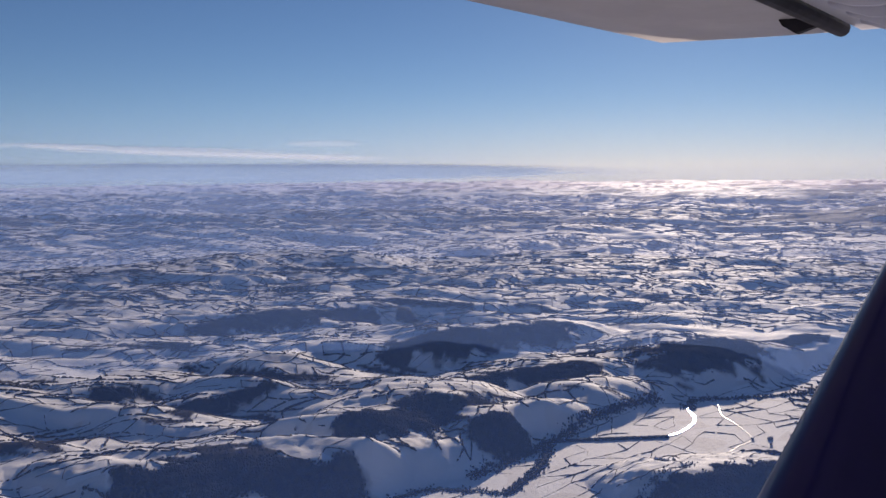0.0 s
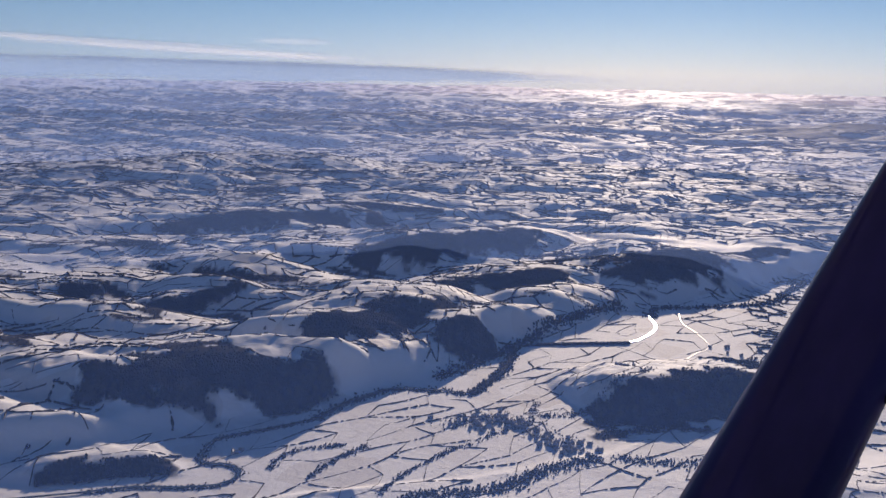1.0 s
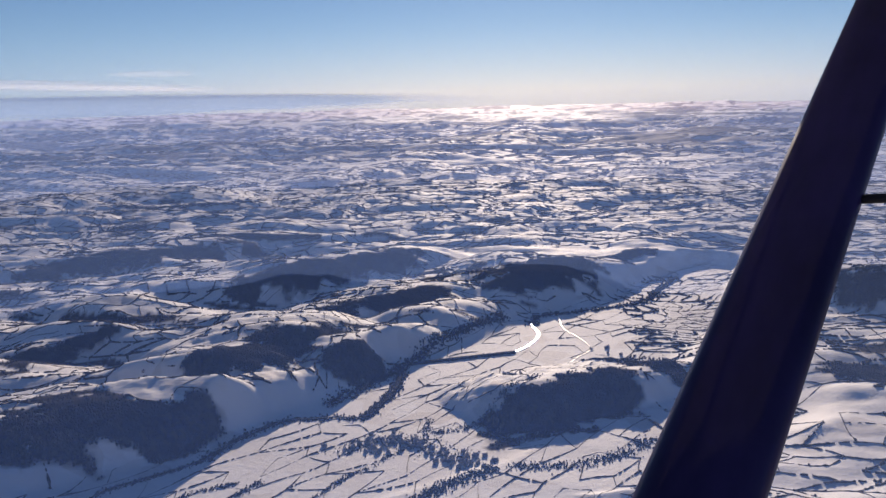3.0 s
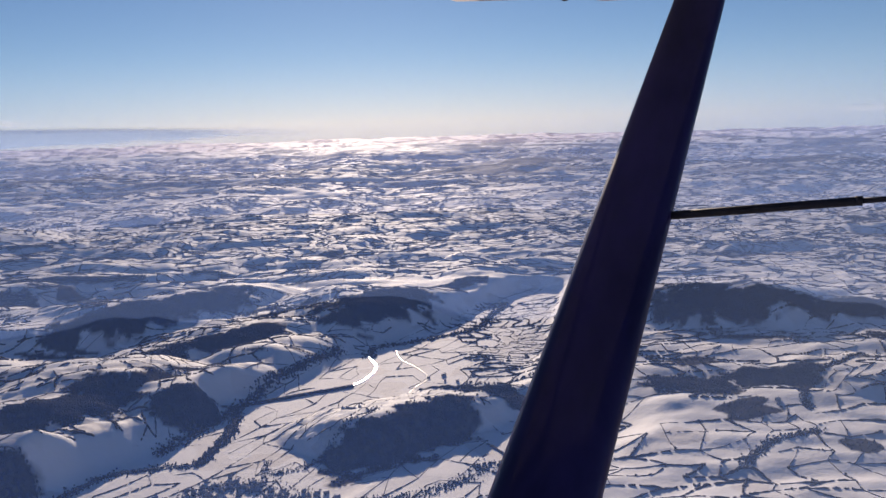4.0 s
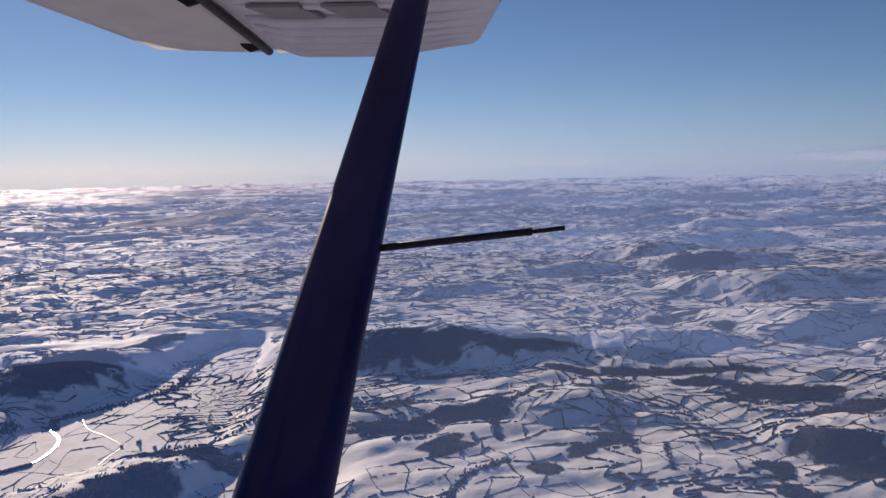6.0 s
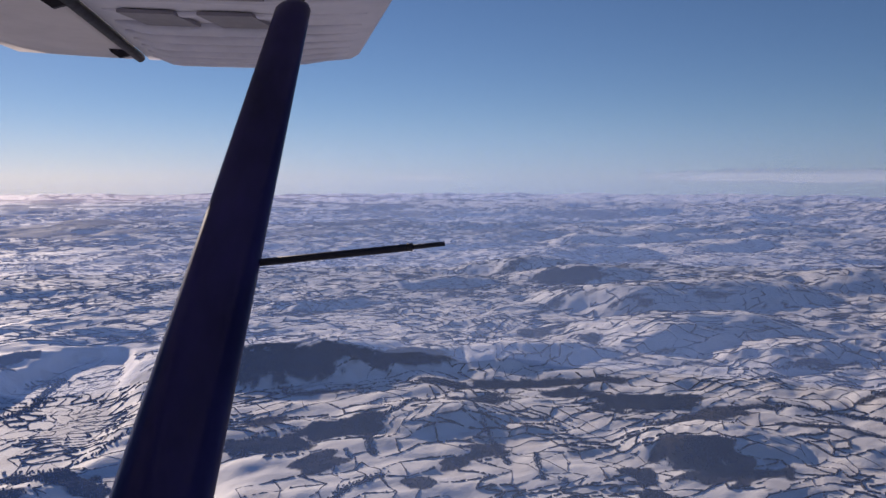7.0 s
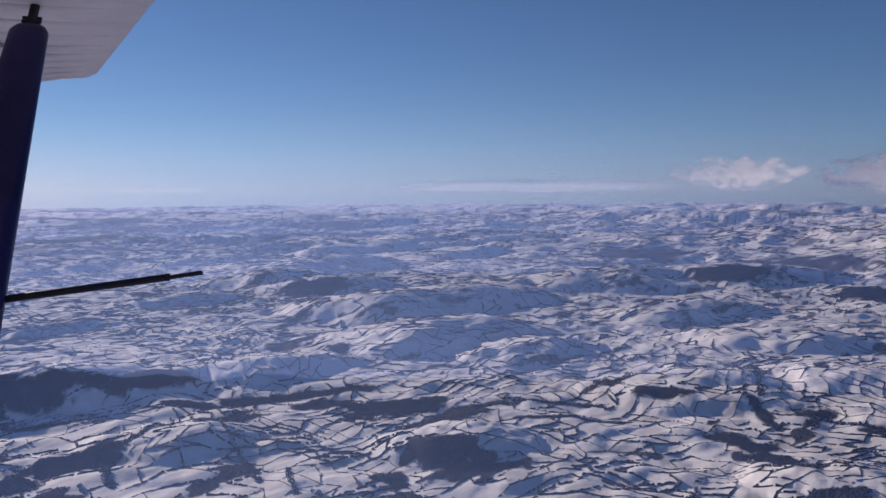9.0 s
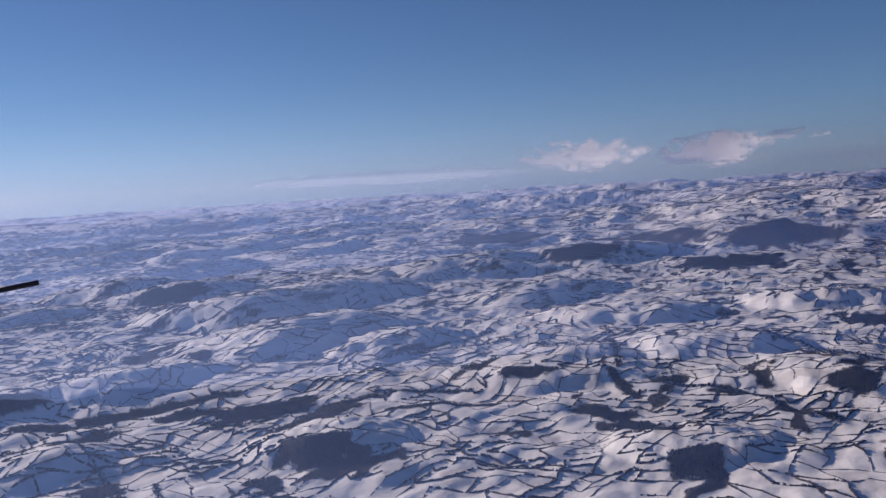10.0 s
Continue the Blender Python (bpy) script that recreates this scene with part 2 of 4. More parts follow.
ridge(325, 159.4, 343.2, 135.4, 4.3, 17.7)
wood(345.6, 128.9, 314.5, 107.7, 2.5)
wood(326.3, 166.3, 332, 155.7, 6.6)
ridge(404, 112.5, 417.5, 91.6, 6.3, 21.1)
ridge(476.4, 182.7, 493.6, 156.3, 7.6, 25.3)
# also supplies the dark of a shaded snow patch
wood(342.7, 105.5, 346.8, 99.2, 5)
ridge(552.7, 85.5, 568.9, 55.7, 6.7, 22.5)
ridge(352.1, 77.7, 359.4, 63.9, 2.8, 12.7)
wood(497.2, 36, 499.7, 32.4, 18)
ridge(646.1, 387.7, 663.8, 358.5, 12.1, 40.3)
wood(872.8, 468.8, 880.1, 463, 47.1)
# far moors and mountains in the east
ridge(2152.9, 1270.8, 2264.6, 1059, 14, 132)
ridge(2131.5, 989.5, 2209.8, 799.6, 20.1, 110)
ridge(2834, 984.2, 2882.3, 831.9, 24.3, 132)
ridge(2600.5, 726.1, 2625.5, 630, 4, 110)
ridge(2247.1, 490.4, 2271.8, 358.8, 14.2, 154)
ridge(1975.5, 312.1, 1996.2, 122.8, 34, 242)
ridge(1487.6, 192.7, 1497.8, 80.7, 30.2, 264)
ridge(1463.4, 329.3, 1486.4, 201.4, 6.2, 88)
ridge(2044.7, 1606, 2202.5, 1381.7, 11, 120)
ridge(2430.9, 2377.1, 2702.5, 2063.2, 10, 132)
# long low wooded hills, one behind another, north-west of the valley
FOLDS = np.random.RandomState(5)
for _ in range(26):
    bearing, away = radians(-42 + 34 * FOLDS.rand()), 330 + 420 * FOLDS.rand()
    cx, cy = away * math.sin(bearing), away * math.cos(bearing)
    length, rise = (45 + 75 * FOLDS.rand()) * away / 500, away * (0.005 + 0.004 * FOLDS.rand())
    if any(math.hypot((a + c) / 2 - cx, (b + d) / 2 - cy) < 55 for a, b, c, d, _, _ in RIDGES[:70]):
        continue
    lean = (FOLDS.rand() - 0.35) * 0.35 * length
    ridge(cx - length / 2, cy - lean / 2, cx + length / 2, cy + lean / 2, rise, rise * 3.4)
    if FOLDS.rand() < 0.45:
        wood(cx - length * 0.45, cy - lean / 2 - rise * 1.2, cx + length * 0.4, cy + lean / 2 - rise * 1.2, rise * 1.15)

# the flat valley floor, upstream to downstream
VALLEY = [(-160, 128, 20), (-125, 152, 22), (-92, 182, 26), (-62, 206, 33), (-38, 232, 39), (-16, 268, 42), (8, 312, 40), (36, 352, 34), (58, 405, 24), (80, 455, 14)]
RIVER = [(-170, 121), (-136.8, 141.5), (-125.3, 148.3), (-116.5, 153.9), (-104.8, 157.8), (-97.6, 162.5), (-97.2, 168.3), (-101.7, 171), (-106.2, 169.8), (-109.3, 171.1), (-111.6, 176.9), (-111.3, 183.8), (-102.1, 193.5), (-93.6, 203.6), (-89.3, 217.4), (-80.4, 231.4), (-67.2, 235.1), (-57, 236.5), (-54.8, 246), (-52.6, 257.2), (-52.8, 274.7), (-56.1, 285.3), (-45.2, 290.6), (-31.6, 296.5), (-15.8, 303.2), (-9.2, 314.5), (-6.9, 326.7), (-9.7, 340.7), (-7, 353.9), (8.8, 361.5), (38, 379.9), (47.1, 401.4), (59.2, 430.7)]


def valley_share(x, y):
    best = np.zeros_like(x)
    for (x0, y0, w0), (x1, y1, w1) in zip(VALLEY, VALLEY[1:]):
        d, _, k = along(x, y, x0, y0, x1, y1)
        w = w0 + (w1 - w0) * k
        best = np.maximum(best, 1 - smooth(0.8, 1.35, d / w))
    # level ground round the wooded hill, and meadows on the near side
    for x0, y0, x1, y1, w in ((0, 222, 48, 256, 28), (-48, 166, -8, 178, 22), (-24, 196, 16, 208, 18), (-125, 138, -30, 150, 24)):
        d, _, _ = along(x, y, x0, y0, x1, y1)
        best = np.maximum(best, 0.9 * (1 - smooth(0.7, 1.4, d / w)))
    return best


def river_share(x, y):
    """1 on the river and its banks."""
    best = np.zeros_like(x)
    near = np.nonzero((x > -190) & (x < 95) & (y > 95) & (y < 480))
    if len(near[0]):
        d = np.full(len(near[0]), 1e6)
        for (x0, y0), (x1, y1) in zip(RIVER, RIVER[1:]):
            d = np.minimum(d, along(x[near], y[near], x0, y0, x1, y1)[0])
        best[near] = 1 - smooth(1.8, 15.0, d)
    return best


def land(x, y):
    """Height of the ground."""
    x, y = np.asarray(x, float), np.asarray(y, float)
    r = np.hypot(x, y)
    wx = x + 10 * perlin(x / 90 + 3.1, y / 90 + 8.2)
    wy = y + 10 * perlin(x / 90 + 31.7, y / 90 + 18.4)
    far = smooth(450, 1300, r)
    west = smooth(30, -130, x) * smooth(700, 330, r)
    east = smooth(60, 200, x) * smooth(900, 500, r)
    mid = smooth(240, 430, r) * (1 - 0.7 * smooth(1100, 1700, r))
    rough = 0.54 + 0.62 * west - 0.14 * east
    lean = radians(57)
    turn = smooth(70, 260, x)
    h = 0
    for u, v, share in ((wx, wy, 1 - turn), (wx * math.cos(lean) - wy * math.sin(lean), wx * math.sin(lean) + wy * math.cos(lean), turn)):
        h = h + share * rough * (4.5 * perlin(u / 170 + 5.3, v / 75 + 1.7) + 6.8 * (0.42 - crest(perlin(u / 150 + 11.3, v / 44 + 7.1)))
                                 + (3.0 - 1.2 * east) * (0.32 - crest(perlin(u / 84 + 2.3, v / 25 + 5.9))) + (1.5 - 0.6 * east) * perlin(u / 42 + 9.3, v / 15 + 2.9))
        h = h + share * mid * (1.3 * (0.26 - crest(perlin(u / 66 + 7.2, v / 21 + 3.6))) + 0.6 * perlin(u / 30 + 8.1, v / 10 + 4.3))
    fine = 1 - smooth(700, 1300, r)
    h += fine * ((0.75 - 0.15 * west - 0.3 * east) * perlin(wx / 17 + 1.3, wy / 10 + 9.1) + 0.28 * perlin(x / 7.1 + 7.7, y / 5.7 + 3.3))
    h += east * (1.35 * (0.28 - crest(perlin(wx / 34 + 4.9, wy / 22 + 6.1))) + 0.75 * perlin(x / 16 + 3.7, y / 13 + 2.1) + 0.22 * perlin(x / 6 + 5.7, y / 5 + 8.1))
    h += far * (9 * perlin(wx / 330 + 4.4, wy / 190 + 2.2) + 13 * (0.36 - np.abs(perlin(wx / 230 + 14.4, wy / 92 + 6.2))) + 5.5 * (0.3 - crest(perlin(wx / 120 + 1.4, wy / 50 + 3.2))))
    level = 0.65 - 0.5 * smooth(1900, 3000, r) * smooth(1.6, 0.6, x / np.maximum(y, 1e-3)) * (y > 0)
    h += level * smooth(1300, 2300, r) * (30 * (0.30 - np.abs(perlin(x / 480 + 2.4, y / 230 + 7.7))) + 16 * (0.3 - np.abs(perlin(x / 210 + 9.4, y / 110 + 1.7))))
    h += smooth(800, 1500, r) * 3.5 * (0.27 - crest(perlin(wx / 110 + 5.2, wy / 42 + 9.6)))
    named = np.zeros_like(h)
    quiet = np.zeros_like(h)
    for x0, y0, x1, y1, height, near in RIDGES:
        reach = near * 4 + math.hypot(x1 - x0, y1 - y0)
        close = np.nonzero(np.hypot(x - (x0 + x1) / 2, y - (y0 + y1) / 2) < reach)
        if not len(close[0]):
            continue
        d, out, k = along(x[close], y[close], x0, y0, x1, y1)
        d0 = d
        d = d + near * (0.22 if near < 45 else 0.1) * perlin(x[close] / (near * 0.9) + height, y[close] / (near * 0.9))
        width = near * (1 + 1.1 * smooth(-0.7, 0.7, out / np.maximum(d0, 0.5)))
        s = np.clip(1 - (np.clip(d, 0, None) / width) ** 1.55, 0, 1)
        gully = perlin(x[close] / (near * 0.55) + near, y[close] / (near * 0.4)) + 0.6 * perlin(x[close] / (near * 0.22) + 2, y[close] / (near * 0.18))
        s = s * (1 + (0.30 if near < 25 else 0.18 if near < 45 else 0.03) * gully * smooth(0, 0.35, s) * (1.15 - s))
        named[close] = np.maximum(named[close], height * s)
        quiet[close] = np.maximum(quiet[close], s)
    v = valley_share(x, y)
    base = h * (1 - 0.25 * quiet) * (1 - v) - 5.5 * v
    w = river_share(x, y)
    return (base + named * (1 - 0.2 * v)) * (1 - w) - 5.5 * w


def wooded(x, y):
    """1 where wood or heath covers the ground."""
    x, y = np.asarray(x, float), np.asarray(y, float)
    r = np.hypot(x, y)
    c = np.zeros_like(x)
    fine = 1 - smooth(600, 1000, r)
    edge = perlin(x / 24 + 1.9, y / 15 + 5.1) * 0.55 + fine * (perlin(x / 9 + 3.3, y / 7 + 1.1) * 0.5 + perlin(x / 3.3 + 6.3, y / 3.3 + 4.1) * 0.25)
    for x0, y0, x1, y1, half in WOODS:
        close = np.nonzero(np.hypot(x - (x0 + x1) / 2, y - (y0 + y1) / 2) < half * 1.6 + math.hypot(x1 - x0, y1 - y0))
        if len(close[0]):
            d, _, _ = along(x[close], y[close], x0, y0, x1, y1)
            c[close] = np.maximum(c[close], 1 - smooth(0.80, 1.06, d / half + edge[close]))
    v = valley_share(x, y)
    patch = perlin(x / 50 + 20.3, y / 22 + 9.8) + 0.5 * perlin(x / 17 + 2.2, y / 7 + 7.7) + 0.1 * edge
    west = smooth(40, -80, x)
    thick = 0.60 - 0.08 * west - 0.07 * smooth(40, 120, x)
    c = np.maximum(c, smooth(thick, thick + 0.04, patch) * (1 - v))
    spots = perlin(x / 60 + 8.8, y / 30 + 3.1) * 0.8 + 0.7 * perlin(x / 21 + 6.1, y / 10 + 2.7)
    east = smooth(150, 420, x)
    c = np.maximum(c, smooth(0.57 - 0.10 * east, 0.64 - 0.10 * east, spots) * smooth(700 - 280 * east, 1100 - 400 * east, r))
    # far cover thickens toward the sun, darkening snow that would glare
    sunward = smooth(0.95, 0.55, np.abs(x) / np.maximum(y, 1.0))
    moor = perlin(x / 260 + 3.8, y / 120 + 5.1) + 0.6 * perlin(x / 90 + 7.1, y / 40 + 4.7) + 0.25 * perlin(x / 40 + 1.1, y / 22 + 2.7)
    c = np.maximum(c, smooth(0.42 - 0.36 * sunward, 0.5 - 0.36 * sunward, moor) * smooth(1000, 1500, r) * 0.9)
    return c * (1 - smooth(0.75, 0.95, river_share(x, y)))


# ---- ground: one sheet to the horizon, finer where the view falls ----
def ground():
    fine_az = np.radians(np.linspace(-46, 90, 970))
    rest = np.radians(np.linspace(90, 314, 60)[1:-1])
    azim = np.concatenate([fine_az, rest])
    dep = np.concatenate([np.linspace(80, 33, 8), np.linspace(32, 12, 230), np.linspace(11.94, 5, 140), np.linspace(4.965, 1.12, 180)])
    rad = HEIGHT / np.tan(np.radians(dep))
    rad = np.concatenate([[0.01, 6.0], rad])
    rr, aa = np.meshgrid(rad, azim, indexing="ij")
    x, y = rr * np.sin(aa), rr * np.cos(aa)
    z = land(x, y)
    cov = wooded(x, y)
    ni, nj = rr.shape
    idx = np.arange(ni * nj).reshape(ni, nj)
    nxt = np.roll(idx, -1, axis=1)
    quads = np.stack([idx[:-1], idx[1:], nxt[1:], nxt[:-1]], -1).reshape(-1, 4)
    me = bpy.data.meshes.new("ground")
    me.vertices.add(ni * nj)
    me.vertices.foreach_set("co", np.stack([x, y, z], -1).ravel().astype(np.float32))
    me.loops.add(quads.size)
    me.loops.foreach_set("vertex_index", quads.ravel().astype(np.int32))
    me.polygons.add(len(quads))
    me.polygons.foreach_set("loop_start", np.arange(0, quads.size, 4, dtype=np.int32))
    me.polygons.foreach_set("use_smooth", np.ones(len(quads), dtype=bool))
    me.update(calc_edges=True)
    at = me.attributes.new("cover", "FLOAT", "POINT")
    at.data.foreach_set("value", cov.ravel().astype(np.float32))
    me.materials.append(SNOW)
    ob = new("ground", me)
    return tagged(ob, "snow-covered rolling upland country of fields and moor", "ground", kind="structure")


ground()


def mesh_of(name, verts, faces, mat, smooth_faces=False):
    me = bpy.data.meshes.new(name)
    verts, faces = np.asarray(verts, np.float32), np.asarray(faces, np.int32)
    k = faces.shape[1]
    me.vertices.add(len(verts))
    me.vertices.foreach_set("co", verts.ravel())
    me.loops.add(faces.size)
    me.loops.foreach_set("vertex_index", faces.ravel())
    me.polygons.add(len(faces))
    me.polygons.foreach_set("loop_start", np.arange(0, faces.size, k, dtype=np.int32))
    if smooth_faces:
        me.polygons.foreach_set("use_smooth", np.ones(len(faces), dtype=bool))
    me.update(calc_edges=True)
    me.materials.append(mat)
    return me


# ---- river ----
def curve_through(points, step):
    p = np.array(points, float)
    out = []
    for i in range(len(p) - 1):
        a, b, c, d = p[max(i - 1, 0)], p[i], p[i + 1], p[min(i + 2, len(p) - 1)]
        n = max(2, int(np.hypot(*(c - b)) / step))
        for t in np.arange(n) / n:
            out.append(0.5 * (2 * b + (c - a) * t + (2 * a - 5 * b + 4 * c - d) * t ** 2 + (3 * b - a - 3 * c + d) * t ** 3))
    out.append(p[-1])
    return np.array(out)


def ribbon(name, points, half, lift, mat, label, category, wide_at=0.0):
    c = curve_through(points, 1.5)
    t = np.gradient(c, axis=0)
    t /= np.linalg.norm(t, axis=1)[:, None]
    side = np.stack([-t[:, 1], t[:, 0]], 1)
    w = half * (1 + 0.3 * perlin(c[:, 0] / 12, c[:, 1] / 12))[:, None]
    w = w * (1 + wide_at * np.exp(-((c[:, 0] + 9) ** 2 + (c[:, 1] - 326) ** 2) / 260))[:, None]
    z = land(c[:, 0], c[:, 1]) + lift
    rows = [np.column_stack([c + side * w * k, z]) for k in (-1, -0.33, 0.33, 1)]
    v = np.stack(rows, 1).reshape(-1, 3)
    n = len(c)
    f = [(i * 4 + j, (i + 1) * 4 + j, (i + 1) * 4 + j + 1, i * 4 + j + 1) for i in range(n - 1) for j in range(3)]
    return tagged(new(name, mesh_of(name, v, f, mat, True)), label, category, kind="structure")


ribbon("water", RIVER, 0.48, 0.3, WATER, "narrow winding river gleaming between snowy meadows", "river", 0.25)

ribbon("stream", [(1.2, 351), (2.9, 335.2), (8.6, 322.8), (12.6, 308.4), (7.8, 298.3), (2.5, 285.8)], 0.10, 0.2, WATER, "thin side stream glinting across the meadows", "stream")
ROADSNOW = paint("packed_road_snow", (0.80, 0.80, 0.82), (0.88, 0.88, 0.88), 0.6, 0, 0.4)
ribbon("road", [(28.9, 546.6), (57, 572.9), (95.4, 600.2), (137.9, 633)], 0.9, 0.5, ROADSNOW, "straight snow-covered road between dark hedges", "road")

# ---- woods: many bare trees to a wood ----
RNG = np.random.RandomState(11)


def trees_mesh(name, px, py, size, mat, plain=False):
    """Rough crowns: jagged bodies in two tiers, or four-sided plain ones far off."""
    n = len(px)
    pz = land(px, py)
    tiers = ((4, 0.50, 0.30),) if plain else ((5, 0.54, 0.30), (4, 0.44, 0.70))
    k = sum(t[0] for t in tiers) + 1
    v = np.zeros((n, k, 3))
    turn = RNG.rand(n) * 6.28
    at = 0
    for row, (sides, wide, high) in enumerate(tiers):
        for i in range(sides):
            a = turn + row * 0.6 + i * 2 * math.pi / sides
            w = size * wide * (0.75 + 0.5 * RNG.rand(n))
            v[:, at + i] = np.stack([px + np.cos(a) * w, py + np.sin(a) * w, pz + size * (high * (0.8 + 0.4 * RNG.rand(n)) - (0.45 if row == 0 else 0))], 1)
        at += sides
    v[:, at] = np.stack([px + size * (RNG.rand(n) - 0.5) * 0.25, py + size * (RNG.rand(n) - 0.5) * 0.25, pz + size * (0.80 + 0.2 * RNG.rand(n))], 1)
    if plain:
        f = [(i, (i + 1) % 4, 4) for i in range(4)]
    else:
        f = [(5 + i, 5 + (i + 1) % 4, 9) for i in range(4)]
        f += [(0, 1, 5), (1, 6, 5), (1, 2, 6), (2, 7, 6), (2, 3, 7), (3, 8, 7), (3, 4, 8), (4, 0, 8), (0, 5, 8)]
    f = (np.array(f)[None] + (np.arange(n) * k)[:, None, None]).reshape(-1, 3)
    return mesh_of(name, v.reshape(-1, 3), f, mat)


def plant_woods():
    for x0, y0, x1, y1, half in WOODS:
        far = math.hypot((x0 + x1) / 2, (y0 + y1) / 2)
        if far > 900:
            continue
        gap = 0.6 if far < 300 else 0.7
        L = math.hypot(x1 - x0, y1 - y0)
        n = int((L + 2 * half) * half * 2.4 / gap ** 2)
        k, q, a = RNG.rand(n), RNG.rand(n) ** 0.5 * half * 1.3, RNG.rand(n) * 6.283
        px, py = x0 + (x1 - x0) * k + q * np.cos(a), y0 + (y1 - y0) * k + q * np.sin(a)
        keep = wooded(px, py) > 0.15 + 0.7 * RNG.rand(n)
        px, py = px[keep], py[keep]
        size = (0.7 + 0.5 * RNG.rand(len(px))) * gap
        tagged(new("woodland", trees_mesh("woodland", px, py, size, WOOD, far > 300)), "dark leafless winter wood on a snowy hillside", "woodland", "woods", "stuff")


plant_woods()


def copses():
    n = 300000
    r, a = np.sqrt(RNG.rand(n)) * 800, np.radians(-45 + 133 * RNG.rand(n))
    px, py = r * np.sin(a), r * np.cos(a)
    keep = (r > 125) & (wooded(px, py) > 0.5)
    for x0, y0, x1, y1, half in WOODS:
        keep &= along(px, py, x0, y0, x1, y1)[0] > half * 1.3
    px, py = px[keep], py[keep]
    size = 0.5 + 0.45 * RNG.rand(len(px))
    tagged(new("copses", trees_mesh("copses", px, py, size, WOOD, True)), "scattered small leafless copses among the fields", "trees", kind="stuff")


copses()

# ---- field hedges ----
def in_view(x, y):
    a = np.degrees(np.arctan2(x, y))
    return (a > -46) & (a < 88)


def field_net(spacing, near, far, seed, bend=1.0):
    """Corners and sides of irregular fields, as end points."""
    rng = np.random.RandomState(seed)
    m = int(far / spacing) + 2
    i, j = np.meshgrid(np.arange(-m, m + 1), np.arange(-3, m + 1), indexing="ij")
    x = spacing * (i + 0.62 * (rng.rand(*i.shape) - 0.5) + 0.5 * (j % 2))
    y = spacing * 0.9 * (j + 0.62 * (rng.rand(*i.shape) - 0.5))
    gx = x + bend * 34 * perlin(x / 150 + 1.2, y / 150 + 4.4) + bend * 9 * perlin(x / 41 + 6.2, y / 41 + 2.4)
    gy = y + bend * 34 * perlin(x / 150 + 17.2, y / 150 + 11.4) + bend * 9 * perlin(x / 41 + 16.2, y / 41 + 12.4)
    sides = []
    for a, b in (((slice(None, -1), slice(None)), (slice(1, None), slice(None))), ((slice(None), slice(None, -1)), (slice(None), slice(1, None)))):
        p = np.stack([gx[a].ravel(), gy[a].ravel(), gx[b].ravel(), gy[b].ravel()], 1)
        sides.append(p)
    p = np.concatenate(sides)
    mx, my = (p[:, 0] + p[:, 2]) / 2, (p[:, 1] + p[:, 3]) / 2
    r = np.hypot(mx, my)
    open_land = smooth(-0.05, -0.4, perlin(mx / 38 + 12.1, my / 26 + 3.9))
    keep = (r > near) & (r < far) & in_view(mx, my) & (rng.rand(len(p)) > 0.14 + 0.35 * open_land)
    return p[keep]


def hedge_mesh(sides, step, high, wide, seed):
    rng = np.random.RandomState(seed)
    lens = np.hypot(sides[:, 2] - sides[:, 0], sides[:, 3] - sides[:, 1])
    spots = []
    for (x0, y0, x1, y1), L in zip(sides, lens):
        n = max(2, int(L / step) + 1)
        k = np.linspace(0, 1, n)
        nx, ny = -(y1 - y0) / L, (x1 - x0) / L
        bend = (rng.rand() - 0.5) * 0.10 * L * np.sin(k * math.pi) + (rng.rand(n) - 0.5) * 0.35 * wide
        px, py = x0 + (x1 - x0) * k + nx * bend, y0 + (y1 - y0) * k + ny * bend
        spots.append((px, py, np.full(n, nx), np.full(n, ny)))
    px, py, nx, ny = (np.concatenate([s[i] for s in spots]) for i in range(4))
    count = np.array([len(s[0]) for s in spots])
    last = np.cumsum(count) - 1
    pz = land(px, py)
    steep = np.hypot(land(px + 1.5, py) - land(px - 1.5, py), land(px, py + 1.5) - land(px, py - 1.5)) / 3
    clear = (wooded(px, py) < 0.5) & (steep < 0.62)
    lush = np.clip(perlin(px / 23 + 3.2, py / 23 + 8.8) * 1.6 + 0.75, 0.15, 1.5)
    h = high * np.clip(lush, 0.4, 1.3) * (0.5 + 0.9 * rng.rand(len(px)) ** 1.6)
    w = wide * (0.6 + 0.8 * rng.rand(len(px))) * np.clip(lush, 0.5, 1.3)
    v = np.stack([np.stack([px - nx * w, py - ny * w, pz - 0.15], 1), np.stack([px - nx * w * 0.6, py - ny * w * 0.6, pz + h], 1),
                  np.stack([px + nx * w * 0.6, py + ny * w * 0.6, pz + h * (0.8 + 0.4 * rng.rand(len(px)))], 1), np.stack([px + nx * w, py + ny * w, pz - 0.15], 1)], 1).reshape(-1, 3)
    link = np.ones(len(px), bool)
    link[last] = False
    link &= clear & (rng.rand(len(px)) > 0.12)
    s = np.nonzero(link)[0]
    f = np.concatenate([np.stack([s * 4 + i, s * 4 + 4 + i, s * 4 + 5 + i, s * 4 + 1 + i], 1) for i in range(3)])
    used = np.zeros(len(v), bool)
    used[f.ravel()] = True
    renum = np.cumsum(used) - 1
    return v[used], renum[f], px[clear], py[clear], lush[clear]


near_sides = field_net(8.2, 120, 480, 21)
meadow = valley_share((near_sides[:, 0] + near_sides[:, 2]) / 2, (near_sides[:, 1] + near_sides[:, 3]) / 2)
near_sides = near_sides[(meadow < 0.6) | (near_sides[:, 0] > 26)]
hv, hf, hx, hy, hl = hedge_mesh(near_sides, 0.85, 0.44, 0.28, 3)
tagged(new("hedgerow", mesh_of("hedgerow", hv, hf, HEDGE)), "dark bare hedgerows dividing the snowy fields", "hedge", kind="stuff")


